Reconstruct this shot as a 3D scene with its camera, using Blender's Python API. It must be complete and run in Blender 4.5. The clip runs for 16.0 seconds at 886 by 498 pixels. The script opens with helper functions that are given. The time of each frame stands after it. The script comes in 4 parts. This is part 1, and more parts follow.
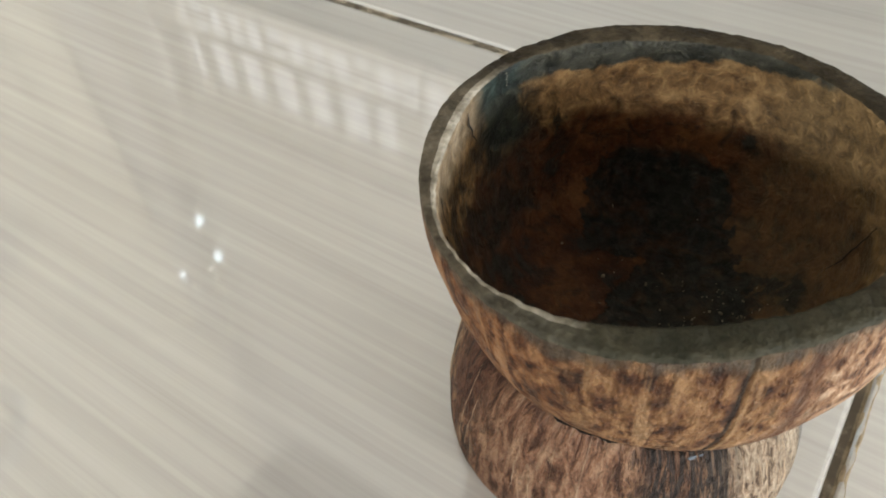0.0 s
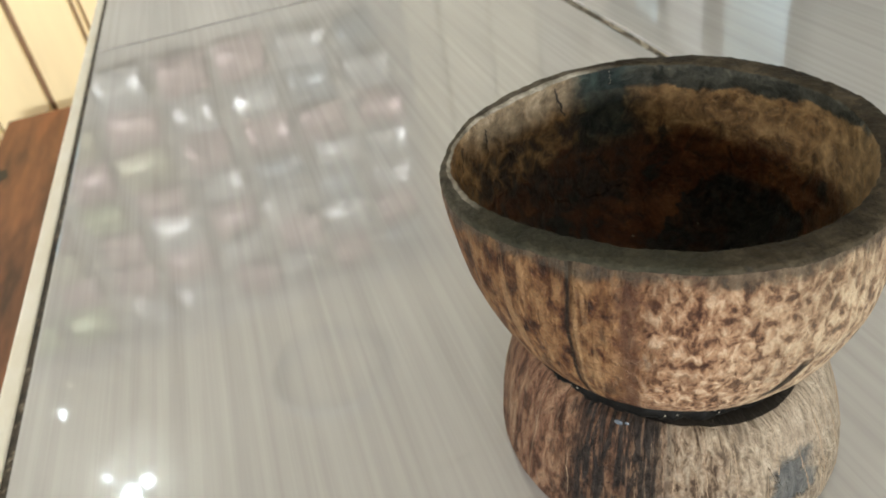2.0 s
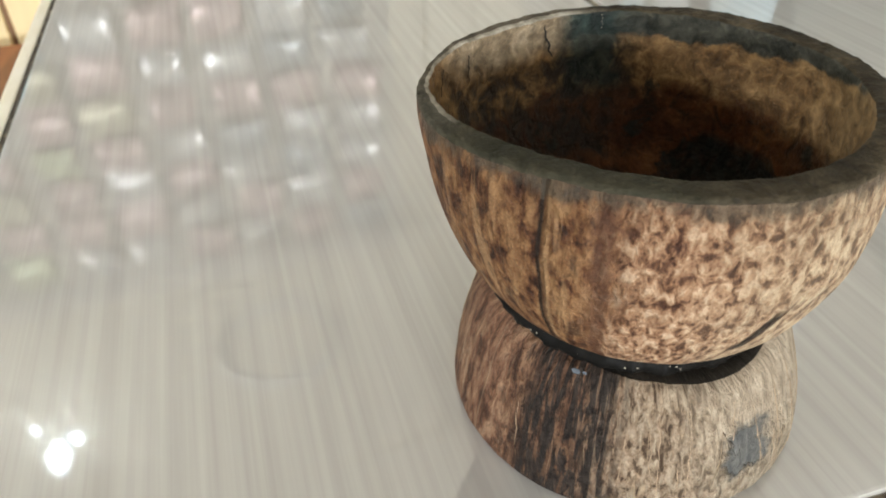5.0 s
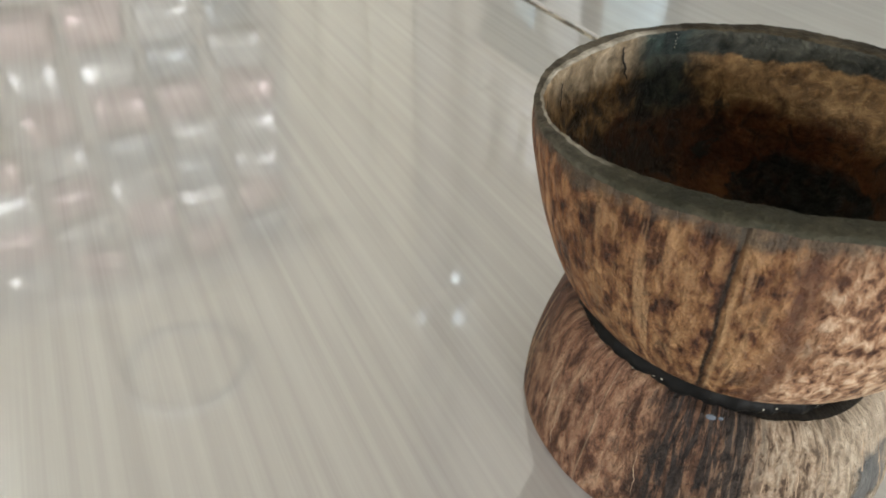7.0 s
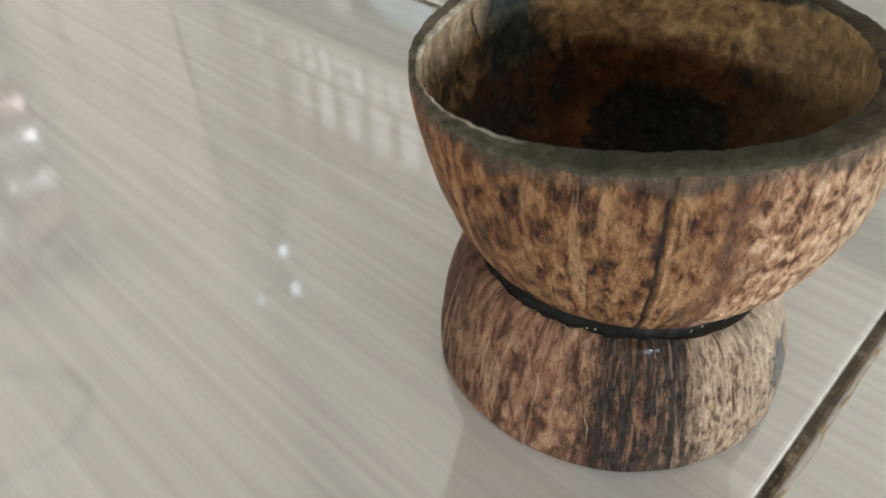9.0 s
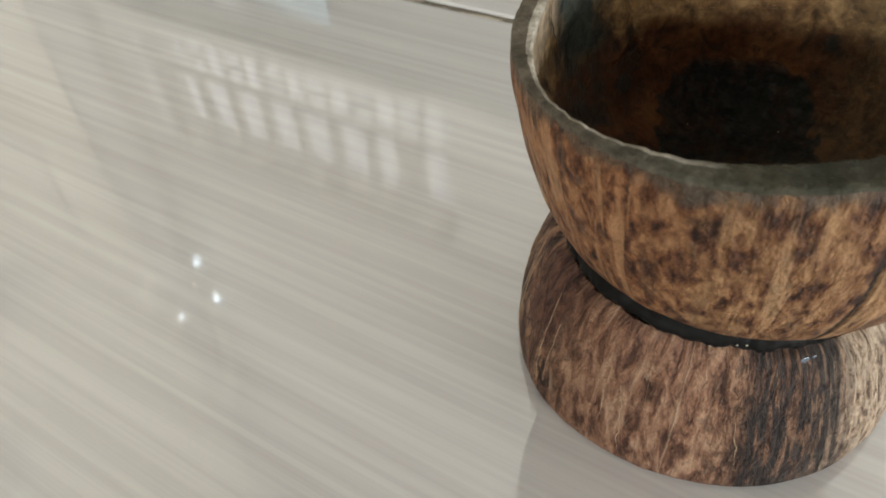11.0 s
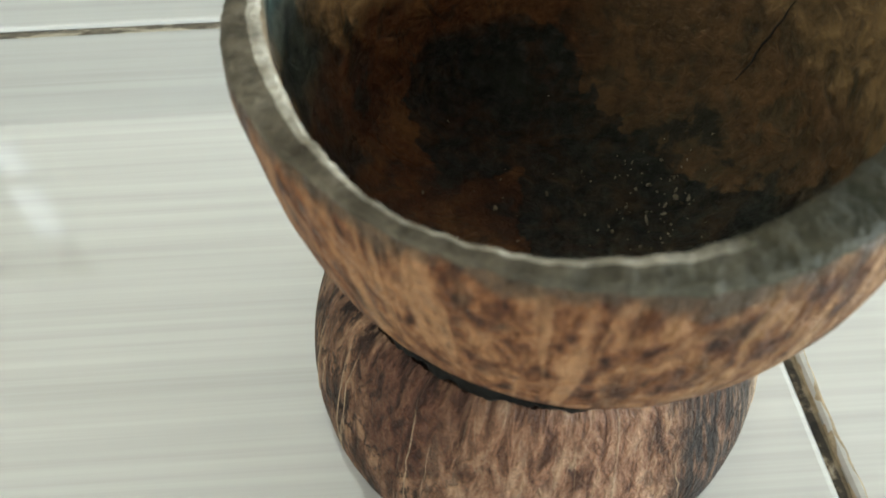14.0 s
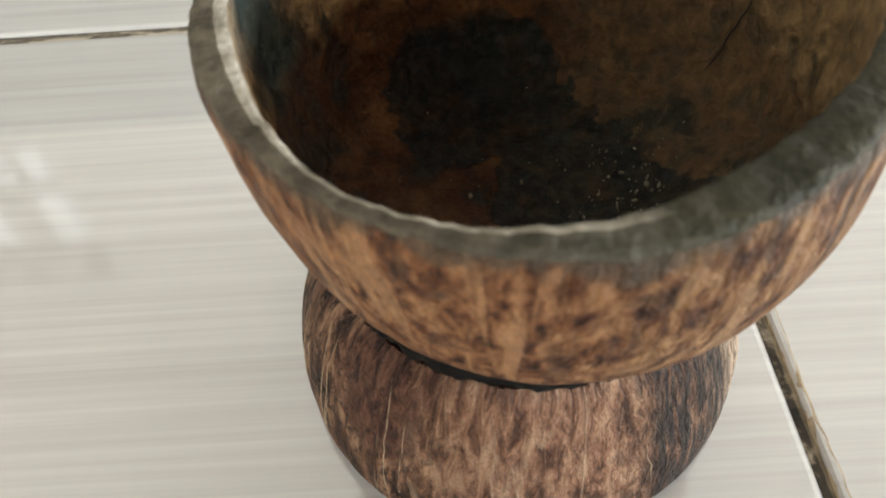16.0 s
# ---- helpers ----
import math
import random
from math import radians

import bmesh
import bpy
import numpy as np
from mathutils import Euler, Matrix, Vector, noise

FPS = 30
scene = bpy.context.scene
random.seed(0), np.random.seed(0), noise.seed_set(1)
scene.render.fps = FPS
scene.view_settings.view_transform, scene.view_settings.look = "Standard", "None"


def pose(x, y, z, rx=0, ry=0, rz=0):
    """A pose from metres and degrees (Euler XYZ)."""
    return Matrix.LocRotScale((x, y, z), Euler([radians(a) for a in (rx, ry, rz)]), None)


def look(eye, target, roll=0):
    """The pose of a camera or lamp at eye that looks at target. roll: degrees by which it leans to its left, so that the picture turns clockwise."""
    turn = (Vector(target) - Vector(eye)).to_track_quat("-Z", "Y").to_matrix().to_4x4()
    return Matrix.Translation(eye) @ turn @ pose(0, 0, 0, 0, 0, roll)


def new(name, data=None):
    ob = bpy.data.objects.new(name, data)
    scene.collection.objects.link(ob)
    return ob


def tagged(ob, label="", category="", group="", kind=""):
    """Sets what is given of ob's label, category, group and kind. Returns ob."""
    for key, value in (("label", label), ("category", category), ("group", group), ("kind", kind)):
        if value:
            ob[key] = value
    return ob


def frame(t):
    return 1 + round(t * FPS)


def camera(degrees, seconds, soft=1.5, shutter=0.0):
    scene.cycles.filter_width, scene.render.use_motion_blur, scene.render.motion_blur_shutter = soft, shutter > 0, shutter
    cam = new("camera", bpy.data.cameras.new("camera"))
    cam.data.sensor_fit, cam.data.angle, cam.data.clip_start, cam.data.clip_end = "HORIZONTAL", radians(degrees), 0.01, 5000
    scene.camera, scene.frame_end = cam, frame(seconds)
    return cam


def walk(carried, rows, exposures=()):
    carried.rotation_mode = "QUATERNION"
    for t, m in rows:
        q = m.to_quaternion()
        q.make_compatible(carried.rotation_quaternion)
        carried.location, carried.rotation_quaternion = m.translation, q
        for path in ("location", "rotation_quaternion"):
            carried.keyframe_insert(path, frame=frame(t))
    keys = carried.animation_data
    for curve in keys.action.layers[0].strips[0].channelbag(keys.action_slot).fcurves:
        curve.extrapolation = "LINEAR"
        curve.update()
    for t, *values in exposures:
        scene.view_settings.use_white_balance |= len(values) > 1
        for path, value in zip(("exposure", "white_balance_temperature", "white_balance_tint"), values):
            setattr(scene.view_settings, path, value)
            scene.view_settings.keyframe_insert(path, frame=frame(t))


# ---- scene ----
cam = camera(61.45, 16.0, soft=1.8)
cam.data.dof.use_dof, cam.data.dof.focus_distance, cam.data.dof.aperture_fstop = True, 0.145, 35.0
PATH = [
    (0, (0.0359, 0.0722, 0.1679), (-0.0687, 0.2079, -0.0141), -4.82),
    (0.5, (0.0690, 0.0797, 0.1640), (-0.0682, 0.1845, -0.0169), -6.63),
    (1, (0.0989, 0.0789, 0.1573), (-0.0718, 0.1532, -0.0095), -8.07),
    (1.5, (0.1195, 0.0896, 0.1604), (-0.0706, 0.1493, 0.0095), -9.96),
    (2, (0.1258, 0.1011, 0.1590), (-0.0732, 0.1436, 0.0139), -10.24),
    (2.5, (0.1251, 0.1101, 0.1553), (-0.0746, 0.1386, 0.0078), -9.16),
    (3, (0.1244, 0.1275, 0.1545), (-0.0754, 0.1582, 0.0074), -7.68),
    (3.5, (0.1330, 0.1320, 0.1567), (-0.0681, 0.1626, 0.0113), -6.79),
    (4, (0.1323, 0.1310, 0.1557), (-0.0683, 0.1633, 0.0101), -6.08),
    (4.5, (0.1322, 0.1157, 0.1499), (-0.0660, 0.1602, 0.0040), -4.21),
    (5, (0.1255, 0.0982, 0.1429), (-0.0679, 0.1531, -0.0058), -2.06),
    (5.2, (0.1216, 0.0923, 0.1398), (-0.0703, 0.1506, -0.0095), -0.49),
    (7.3, (0.0886, 0.0588, 0.1442), (-0.0835, 0.1569, -0.0083), 0.51),
    (7.5, (0.0861, 0.0551, 0.1455), (-0.0798, 0.1585, -0.0103), 0.62),
    (8, (0.0798, 0.0516, 0.1478), (-0.0763, 0.1693, -0.0080), 0.36),
    (8.2, (0.0773, 0.0552, 0.1468), (-0.0726, 0.1767, -0.0122), -0.50),
    (10.3, (0.0531, 0.0574, 0.1456), (-0.0694, 0.1979, -0.0210), -5.71),
    (10.5, (0.0451, 0.0549, 0.1470), (-0.0725, 0.1971, -0.0218), -5.46),
    (11, (0.0271, 0.0507, 0.1447), (-0.0807, 0.1967, -0.0272), -5.93),
    (11.5, (0.0147, 0.0662, 0.1432), (-0.0718, 0.2225, -0.0317), -6.60),
    (12, (0.0001, 0.0752, 0.1366), (-0.0691, 0.2320, -0.0454), -6.00),
    (12.5, (-0.0052, 0.0840, 0.1361), (-0.0605, 0.2427, -0.0491), -7.01),
    (13, (-0.0077, 0.0902, 0.1298), (-0.0363, 0.2495, -0.0608), -4.06),
    (13.5, (-0.0058, 0.0936, 0.1262), (-0.0137, 0.2559, -0.0638), -3.07),
    (14, (-0.0133, 0.0952, 0.1294), (-0.0076, 0.2571, -0.0610), -1.72),
    (14.5, (-0.0173, 0.0931, 0.1311), (-0.0064, 0.2548, -0.0593), -2.02),
    (15, (-0.0170, 0.0924, 0.1262), (-0.0056, 0.2534, -0.0647), -2.24),
    (15.5, (-0.0153, 0.0946, 0.1260), (-0.0063, 0.2576, -0.0633), -2.97),
    (16, (-0.0058, 0.0902, 0.1299), (-0.0079, 0.2538, -0.0591), -4.05),
]
EXPOSURES = [(0, 0.72, 6750, 9), (1.0, 0.72, 6750, 8), (1.5, 0.74, 6750, 8), (2.0, 0.36, 6800, 8), (2.5, 0.21, 6800, 8), (3.0, 0.06, 6800, 7), (3.5, 0.19, 6750, 7), (4.0, 0.2, 6750, 7), (4.5, 0.29, 6750, 7), (5, 0.52, 6750, 8), (7.5, 0.4, 6680, 9), (8, 0.4, 6660, 9), (11, 0.54, 6640, 9), (12, 0.62, 6620, 8), (12.5, 0.72, 6590, 8), (13, 0.86, 6560, 8), (13.5, 0.96, 6550, 4), (14.0, 1.01, 6250, -1), (14.5, 0.98, 6250, 1), (15, 0.98, 6400, 4), (16, 0.96, 6600, 9)]
walk(cam, [(t, look(eye, target, roll)) for t, eye, target, roll in PATH], EXPOSURES)


# ---- world, sun and large lights ----
world = bpy.data.worlds.new("world")
scene.world = world
world.use_nodes = True
wn = world.node_tree
sky = wn.nodes.new("ShaderNodeTexSky")
sky.sky_type, sky.sun_disc = "NISHITA", False
sky.sun_elevation, sky.sun_rotation = radians(48), radians(115)
wn.links.new(sky.outputs["Color"], wn.nodes["Background"].inputs["Color"])
wn.nodes["Background"].inputs["Strength"].default_value = 0.12

sun = new("sun", bpy.data.lights.new("sun", "SUN"))
sun.data.energy, sun.data.angle, sun.data.color = 3.0, radians(0.6), (1.0, 0.95, 0.87)
sun.matrix_world = look((0, 0, 0), (-0.66, 0.31, -0.74))


def opening_light(name, place, target, w, h, watts, colour):
    """The sky's light in an opening."""
    lamp = new(name, bpy.data.lights.new(name, "AREA"))
    lamp.data.shape, lamp.data.size, lamp.data.size_y = "RECTANGLE", w, h
    lamp.data.energy, lamp.data.color = watts, colour
    lamp.matrix_world = look(place, target)
    return lamp


opening_light("daylight_east", (2.97, -0.35, 0.34), (0, -0.35, 0.34), 1.8, 0.30, 100, (0.88, 0.94, 1.0))
opening_light("daylight_south", (0.1, -3.37, 0.88), (0.1, 0, 0.88), 1.7, 0.36, 54, (0.90, 0.95, 1.0))
opening_light("daylight_north", (-0.90, 0.875, 0.65), (-0.90, 0, 0.65), 0.68, 0.28, 0.13, (1.0, 0.98, 0.95))


# ---- materials ----
def mat(name):
    m = bpy.data.materials.new(name)
    m.use_nodes = True
    return m, m.node_tree, m.node_tree.nodes["Principled BSDF"]


def nd(tree, kind, **values):
    n = tree.nodes.new(kind)
    for k, v in values.items():
        if k in n.inputs:
            n.inputs[k].default_value = v
    return n


def coords(tree, scale=(1, 1, 1), rnd=0.0):
    """Object coordinates, stretched, moved on for each object by rnd."""
    tc = tree.nodes.new("ShaderNodeTexCoord")
    mp = tree.nodes.new("ShaderNodeMapping")
    mp.inputs["Scale"].default_value = scale
    src = tc.outputs["Object"]
    if rnd:
        oi = tree.nodes.new("ShaderNodeObjectInfo")
        mul = tree.nodes.new("ShaderNodeVectorMath")
        mul.operation = "SCALE"
        mul.inputs[0].default_value = (1.0, 0.7, 0.4)
        sc = tree.nodes.new("ShaderNodeMath")
        sc.operation = "MULTIPLY"
        sc.inputs[1].default_value = rnd
        tree.links.new(oi.outputs["Random"], sc.inputs[0])
        tree.links.new(sc.outputs[0], mul.inputs["Scale"])
        add = tree.nodes.new("ShaderNodeVectorMath")
        tree.links.new(src, add.inputs[0])
        tree.links.new(mul.outputs[0], add.inputs[1])
        src = add.outputs[0]
    tree.links.new(src, mp.inputs["Vector"])
    return mp.outputs["Vector"]


def noise_tex(tree, vec, scale, detail=4.0, rough=0.55, warp=0.0):
    n = nd(tree, "ShaderNodeTexNoise", Scale=scale, Detail=detail, Roughness=rough, Distortion=warp)
    tree.links.new(vec, n.inputs["Vector"])
    return n.outputs["Fac"]


def ramp(tree, fac, *stops):
    r = tree.nodes.new("ShaderNodeValToRGB")
    el = r.color_ramp.elements
    while len(el) < len(stops):
        el.new(0.5)
    for e, (p, c) in zip(el, stops):
        e.position = p
        e.color = (*c, 1) if len(c) == 3 else c
    tree.links.new(fac, r.inputs["Fac"])
    return r.outputs["Color"]


def grey(v):
    return (v, v, v)


def mix(tree, fac, a, b, kind="MIX"):
    m = tree.nodes.new("ShaderNodeMix")
    m.data_type, m.blend_type = "RGBA", kind
    for sock, v in ((m.inputs[0], fac), (m.inputs[6], a), (m.inputs[7], b)):
        if isinstance(v, (int, float)):
            sock.default_value = v
        elif isinstance(v, tuple):
            sock.default_value = (*v, 1)
        else:
            tree.links.new(v, sock)
    return m.outputs[2]


def relief(tree, bsdf, height, strength, distance):
    b = nd(tree, "ShaderNodeBump", Strength=strength, Distance=distance)
    tree.links.new(height, b.inputs["Height"])
    tree.links.new(b.outputs["Normal"], bsdf.inputs["Normal"])


def calc(tree, op, a, b=0.0, clamp=False):
    m = tree.nodes.new("ShaderNodeMath")
    m.operation, m.use_clamp = op, clamp
    for sock, v in zip(m.inputs, (a, b)):
        if isinstance(v, (int, float)):
            sock.default_value = v
        else:
            tree.links.new(v, sock)
    return m.outputs[0]


def axis(tree, vec, k):
    s = tree.nodes.new("ShaderNodeSeparateXYZ")
    tree.links.new(vec, s.inputs[0])
    return s.outputs[k]


def tile_material():
    m, t, b = mat("glazed_tile")
    fine = noise_tex(t, coords(t, (4.0, 330.0, 4.0), 7.0), 1.0, 4.0, 0.65)
    mid = noise_tex(t, coords(t, (2.2, 110.0, 2.0), 13.0), 1.0, 4.0, 0.6, 0.3)
    broad = noise_tex(t, coords(t, (1.0, 16.0, 1.0), 5.0), 1.0, 2.0)
    c = ramp(t, mid, (0.30, (0.395, 0.382, 0.365)), (0.52, (0.444, 0.434, 0.419)), (0.72, (0.498, 0.491, 0.476)))
    c = mix(t, 0.6, c, ramp(t, fine, (0.34, (0.353, 0.340, 0.325)), (0.56, (0.453, 0.443, 0.425)), (0.75, (0.523, 0.516, 0.500))))
    c = mix(t, 0.2, c, ramp(t, broad, (0.3, (0.395, 0.384, 0.370)), (0.7, (0.498, 0.491, 0.476))))
    t.links.new(c, b.inputs["Base Color"])
    smear = noise_tex(t, coords(t, (9, 9, 9), 3.0), 1.0, 5.0, 0.6)
    t.links.new(ramp(t, smear, (0.35, grey(0.03)), (0.75, grey(0.09))), b.inputs["Roughness"])
    wave = noise_tex(t, coords(t, (14, 14, 14), 3.0), 1.0, 2.0)
    relief(t, b, wave, 0.018, 0.004)
    b.inputs["IOR"].default_value = 2.1
    return m


def grout_material():
    m, t, b = mat("dirty_grout")
    v = coords(t)
    n = noise_tex(t, v, 170.0, 5.0, 0.65)
    g = noise_tex(t, v, 26.0, 3.0)
    c = ramp(t, n, (0.40, (0.012, 0.010, 0.008)), (0.54, (0.04, 0.032, 0.022)), (0.60, (0.15, 0.12, 0.085)), (0.70, (0.42, 0.37, 0.29)))
    c = mix(t, ramp(t, g, (0.42, grey(0.0)), (0.66, grey(0.75))), c, (0.13, 0.105, 0.075))
    # clay-coloured dust on the joint's flanks, and old pale filler breaking out of the joint behind the bowl
    across = calc(t, "ABSOLUTE", calc(t, "SUBTRACT", shaken(t, v, axis(t, v, 0), 240.0, 0.0010), 0.0580))
    flank = calc(t, "MULTIPLY", band(t, across, 0.0012, 0.0040, 0.0003), 0.85)
    c = mix(t, flank, c, ramp(t, n, (0.36, (0.10, 0.075, 0.045)), (0.62, (0.27, 0.215, 0.14))))
    mid = calc(t, "ABSOLUTE", calc(t, "SUBTRACT", shaken(t, v, axis(t, v, 1), 200.0, 0.0010), 0.3028))
    c = mix(t, calc(t, "MULTIPLY", band(t, mid, -1.0, 0.0012, 0.0004), 0.8), c, ramp(t, n, (0.36, (0.085, 0.070, 0.050)), (0.62, (0.21, 0.18, 0.135))))
    long = calc(t, "ABSOLUTE", calc(t, "SUBTRACT", axis(t, v, 1), 0.3026))
    f = noise_tex(t, coords(t, (55, 300, 55)), 1.0, 4.0, 0.6)
    c = mix(t, calc(t, "MULTIPLY", band(t, long, -1.0, 0.004, 0.0002), ramp(t, f, (0.52, grey(0.0)), (0.57, grey(0.9)))), c, (0.45, 0.40, 0.31))
    t.links.new(c, b.inputs["Base Color"])
    b.inputs["Roughness"].default_value = 0.85
    relief(t, b, n, 0.8, 0.002)
    return m


def edge_material():
    m, t, b = mat("white_edge")
    n = noise_tex(t, coords(t, (30, 60, 60)), 1.0, 5.0, 0.6)
    t.links.new(ramp(t, n, (0.27, (0.40, 0.30, 0.19)), (0.35, (0.82, 0.76, 0.61)), (0.65, (0.90, 0.86, 0.75))), b.inputs["Base Color"])
    b.inputs["Roughness"].default_value = 0.55
    relief(t, b, n, 0.3, 0.001)
    return m


def turn(tree, vec):
    """The angle round the bowl's axis, in degrees."""
    return calc(tree, "MULTIPLY", calc(tree, "ARCTAN2", axis(tree, vec, 1), axis(tree, vec, 0)), 57.2958)


def round_coords(tree, stretch):
    """Coordinates drawn onto a cylinder round the bowl's axis, so that grain follows the meridians."""
    v = coords(tree)
    x, y, z = axis(tree, v, 0), axis(tree, v, 1), axis(tree, v, 2)
    rho = calc(tree, "MAXIMUM", calc(tree, "SQRT", calc(tree, "ADD", calc(tree, "MULTIPLY", x, x), calc(tree, "MULTIPLY", y, y))), 0.001)
    comb = tree.nodes.new("ShaderNodeCombineXYZ")
    tree.links.new(calc(tree, "MULTIPLY", calc(tree, "DIVIDE", x, rho), 0.039), comb.inputs[0])
    tree.links.new(calc(tree, "MULTIPLY", calc(tree, "DIVIDE", y, rho), 0.039), comb.inputs[1])
    tree.links.new(calc(tree, "MULTIPLY", z, stretch), comb.inputs[2])
    return comb.outputs[0]


def near_angle(tree, ang, mid, half, soft):
    w = tree.nodes.new("ShaderNodeMath")
    w.operation = "WRAP"
    tree.links.new(calc(tree, "SUBTRACT", ang, mid), w.inputs[0])
    w.inputs[1].default_value, w.inputs[2].default_value = 180.0, -180.0
    d = calc(tree, "ABSOLUTE", w.outputs[0])
    return calc(tree, "DIVIDE", calc(tree, "SUBTRACT", half + soft, d), soft, True)


def band(tree, v, lo, hi, soft):
    """1 where v lies between lo and hi, fading over soft outside."""
    p = calc(tree, "DIVIDE", calc(tree, "SUBTRACT", v, lo - soft), soft, True)
    q = calc(tree, "DIVIDE", calc(tree, "SUBTRACT", hi + soft, v), soft, True)
    return calc(tree, "MULTIPLY", p, q)


def shaken(tree, vec, value, scale, amount):
    """A value made uneven by noise."""
    n = noise_tex(tree, vec, scale, 4.0, 0.6)
    return calc(tree, "ADD", value, calc(tree, "MULTIPLY", calc(tree, "SUBTRACT", n, 0.5), amount))


def lines(tree, vec, scale, width):
    """Thin wavering lines, where a noise passes its middle value."""
    n = noise_tex(tree, vec, scale, 2.0, 0.5, 0.5)
    d = calc(tree, "ABSOLUTE", calc(tree, "SUBTRACT", n, 0.5))
    return calc(tree, "DIVIDE", calc(tree, "SUBTRACT", width, d), width * 0.5, True)


def shell_material():
    """Scraped coconut shell: creamy islands on brown on one side, golden brown with dark dashes on the other."""
    m, t, b = mat("shell_outside")
    v = coords(t)
    z = axis(t, v, 2)
    flat = turn(t, v)
    ang = shaken(t, v, flat, 60.0, 20.0)
    raw = shaken(t, v, flat, 120.0, 1.6)
    islands = noise_tex(t, round_coords(t, 0.56), 640.0, 3.5, 0.58, 0.35)
    dashes = noise_tex(t, round_coords(t, 0.40), 430.0, 4.0, 0.62, 0.5)
    blots = noise_tex(t, round_coords(t, 0.62), 170.0, 4.0, 0.58, 0.5)
    ridge = noise_tex(t, round_coords(t, 0.07), 330.0, 3.0, 0.6, 0.25)
    grain = noise_tex(t, v, 1700.0, 3.0, 0.7)
    broad = noise_tex(t, v, 75.0, 3.0, 0.5)
    # the creamy mottled side
    cream = ramp(t, islands, (0.33, (0.045, 0.019, 0.012)), (0.405, (0.105, 0.050, 0.028)), (0.46, (0.220, 0.119, 0.068)), (0.54, (0.308, 0.186, 0.112)), (0.64, (0.458, 0.326, 0.220)))
    cream = mix(t, ramp(t, broad, (0.36, grey(0.35)), (0.50, grey(0.0))), cream, ramp(t, dashes, (0.40, (0.055, 0.026, 0.016)), (0.60, (0.22, 0.125, 0.070))))
    # paler islands towards the east
    pale_east = near_angle(t, ang, 38.0, 34.0, 26.0)
    cream = mix(t, calc(t, "MULTIPLY", pale_east, ramp(t, islands, (0.42, grey(0.15)), (0.60, grey(0.65)))), cream, (0.50, 0.405, 0.275))
    # the golden brown side
    mottle = noise_tex(t, round_coords(t, 0.46), 460.0, 4.5, 0.62, 0.35)
    gold = ramp(t, mottle, (0.34, (0.020, 0.008, 0.005)), (0.42, (0.070, 0.025, 0.011)), (0.50, (0.136, 0.057, 0.024)), (0.62, (0.240, 0.120, 0.056)))
    gold = mix(t, ramp(t, blots, (0.35, grey(0.75)), (0.44, grey(0.0))), gold, ramp(t, dashes, (0.40, (0.020, 0.013, 0.010)), (0.62, (0.085, 0.046, 0.024))))
    gold = mix(t, ramp(t, ridge, (0.575, grey(0.0)), (0.62, grey(0.55))), gold, (0.31, 0.170, 0.085))
    gold = mix(t, ramp(t, ridge, (0.34, grey(0.6)), (0.42, grey(0.0))), gold, (0.026, 0.012, 0.008))
    # browner towards the fissure, with some shade on this side put into the colour
    umber = ramp(t, mottle, (0.36, (0.018, 0.008, 0.005)), (0.42, (0.062, 0.026, 0.013)), (0.50, (0.128, 0.064, 0.029)), (0.64, (0.205, 0.120, 0.058)))
    umber = mix(t, ramp(t, blots, (0.34, grey(0.6)), (0.42, grey(0.0))), umber, (0.022, 0.013, 0.009))
    umber = mix(t, ramp(t, ridge, (0.58, grey(0.0)), (0.64, grey(0.5))), umber, (0.33, 0.205, 0.105))
    c = mix(t, near_angle(t, ang, -122.0, 76.0, 16.0), cream, gold)
    c = mix(t, calc(t, "MULTIPLY", near_angle(t, ang, -63.0, 15.0, 16.0), 0.75), c, umber)
    # the dark fissure from rim to seam with its pale lip, and a second, fainter one
    c = mix(t, calc(t, "MULTIPLY", near_angle(t, raw, -50.8, 0.35, 0.6), ramp(t, dashes, (0.35, grey(0.1)), (0.6, grey(0.45)))), c, (0.34, 0.22, 0.115))
    c = mix(t, near_angle(t, raw, -52.5, 0.22, 0.55), c, (0.014, 0.008, 0.005))
    c = mix(t, calc(t, "MULTIPLY", near_angle(t, raw, -38.5, 1.2, 1.6), 0.65), c, (0.060, 0.024, 0.014))
    # a slanting gouge just above the seam
    gouge = calc(t, "ADD", raw, calc(t, "MULTIPLY", calc(t, "SUBTRACT", z, 0.0535), -480.0))
    scar = calc(t, "MULTIPLY", near_angle(t, gouge, -2.2, 1.1, 0.9), band(t, shaken(t, v, z, 300.0, 0.003), 0.0490, 0.0582, 0.0020))
    c = mix(t, calc(t, "MULTIPLY", scar, 0.92), c, (0.014, 0.010, 0.008))
    # browner and dirtier over the upper half of the south-east side
    handled = calc(t, "MULTIPLY", near_angle(t, ang, -42.0, 44.0, 26.0), calc(t, "DIVIDE", calc(t, "SUBTRACT", shaken(t, v, z, 150.0, 0.014), 0.058), 0.022, True))
    c = mix(t, calc(t, "MULTIPLY", handled, ramp(t, blots, (0.40, grey(0.95)), (0.60, grey(0.55)))), c, (0.64, 0.59, 0.55), "MULTIPLY")
    # grey dust creeping down from the sawn rim
    edge = shaken(t, v, shaken(t, v, z, 110.0, 0.008), 420.0, 0.005)
    c = mix(t, calc(t, "MULTIPLY", band(t, edge, 0.0812, 0.2, 0.0020), 0.75), c, (0.048, 0.039, 0.028))
    c = mix(t, 0.30, c, ramp(t, grain, (0.3, grey(0.15)), (0.7, grey(0.88))), "OVERLAY")
    t.links.new(c, b.inputs["Base Color"])
    t.links.new(ramp(t, dashes, (0.4, grey(0.44)), (0.6, grey(0.62))), b.inputs["Roughness"])
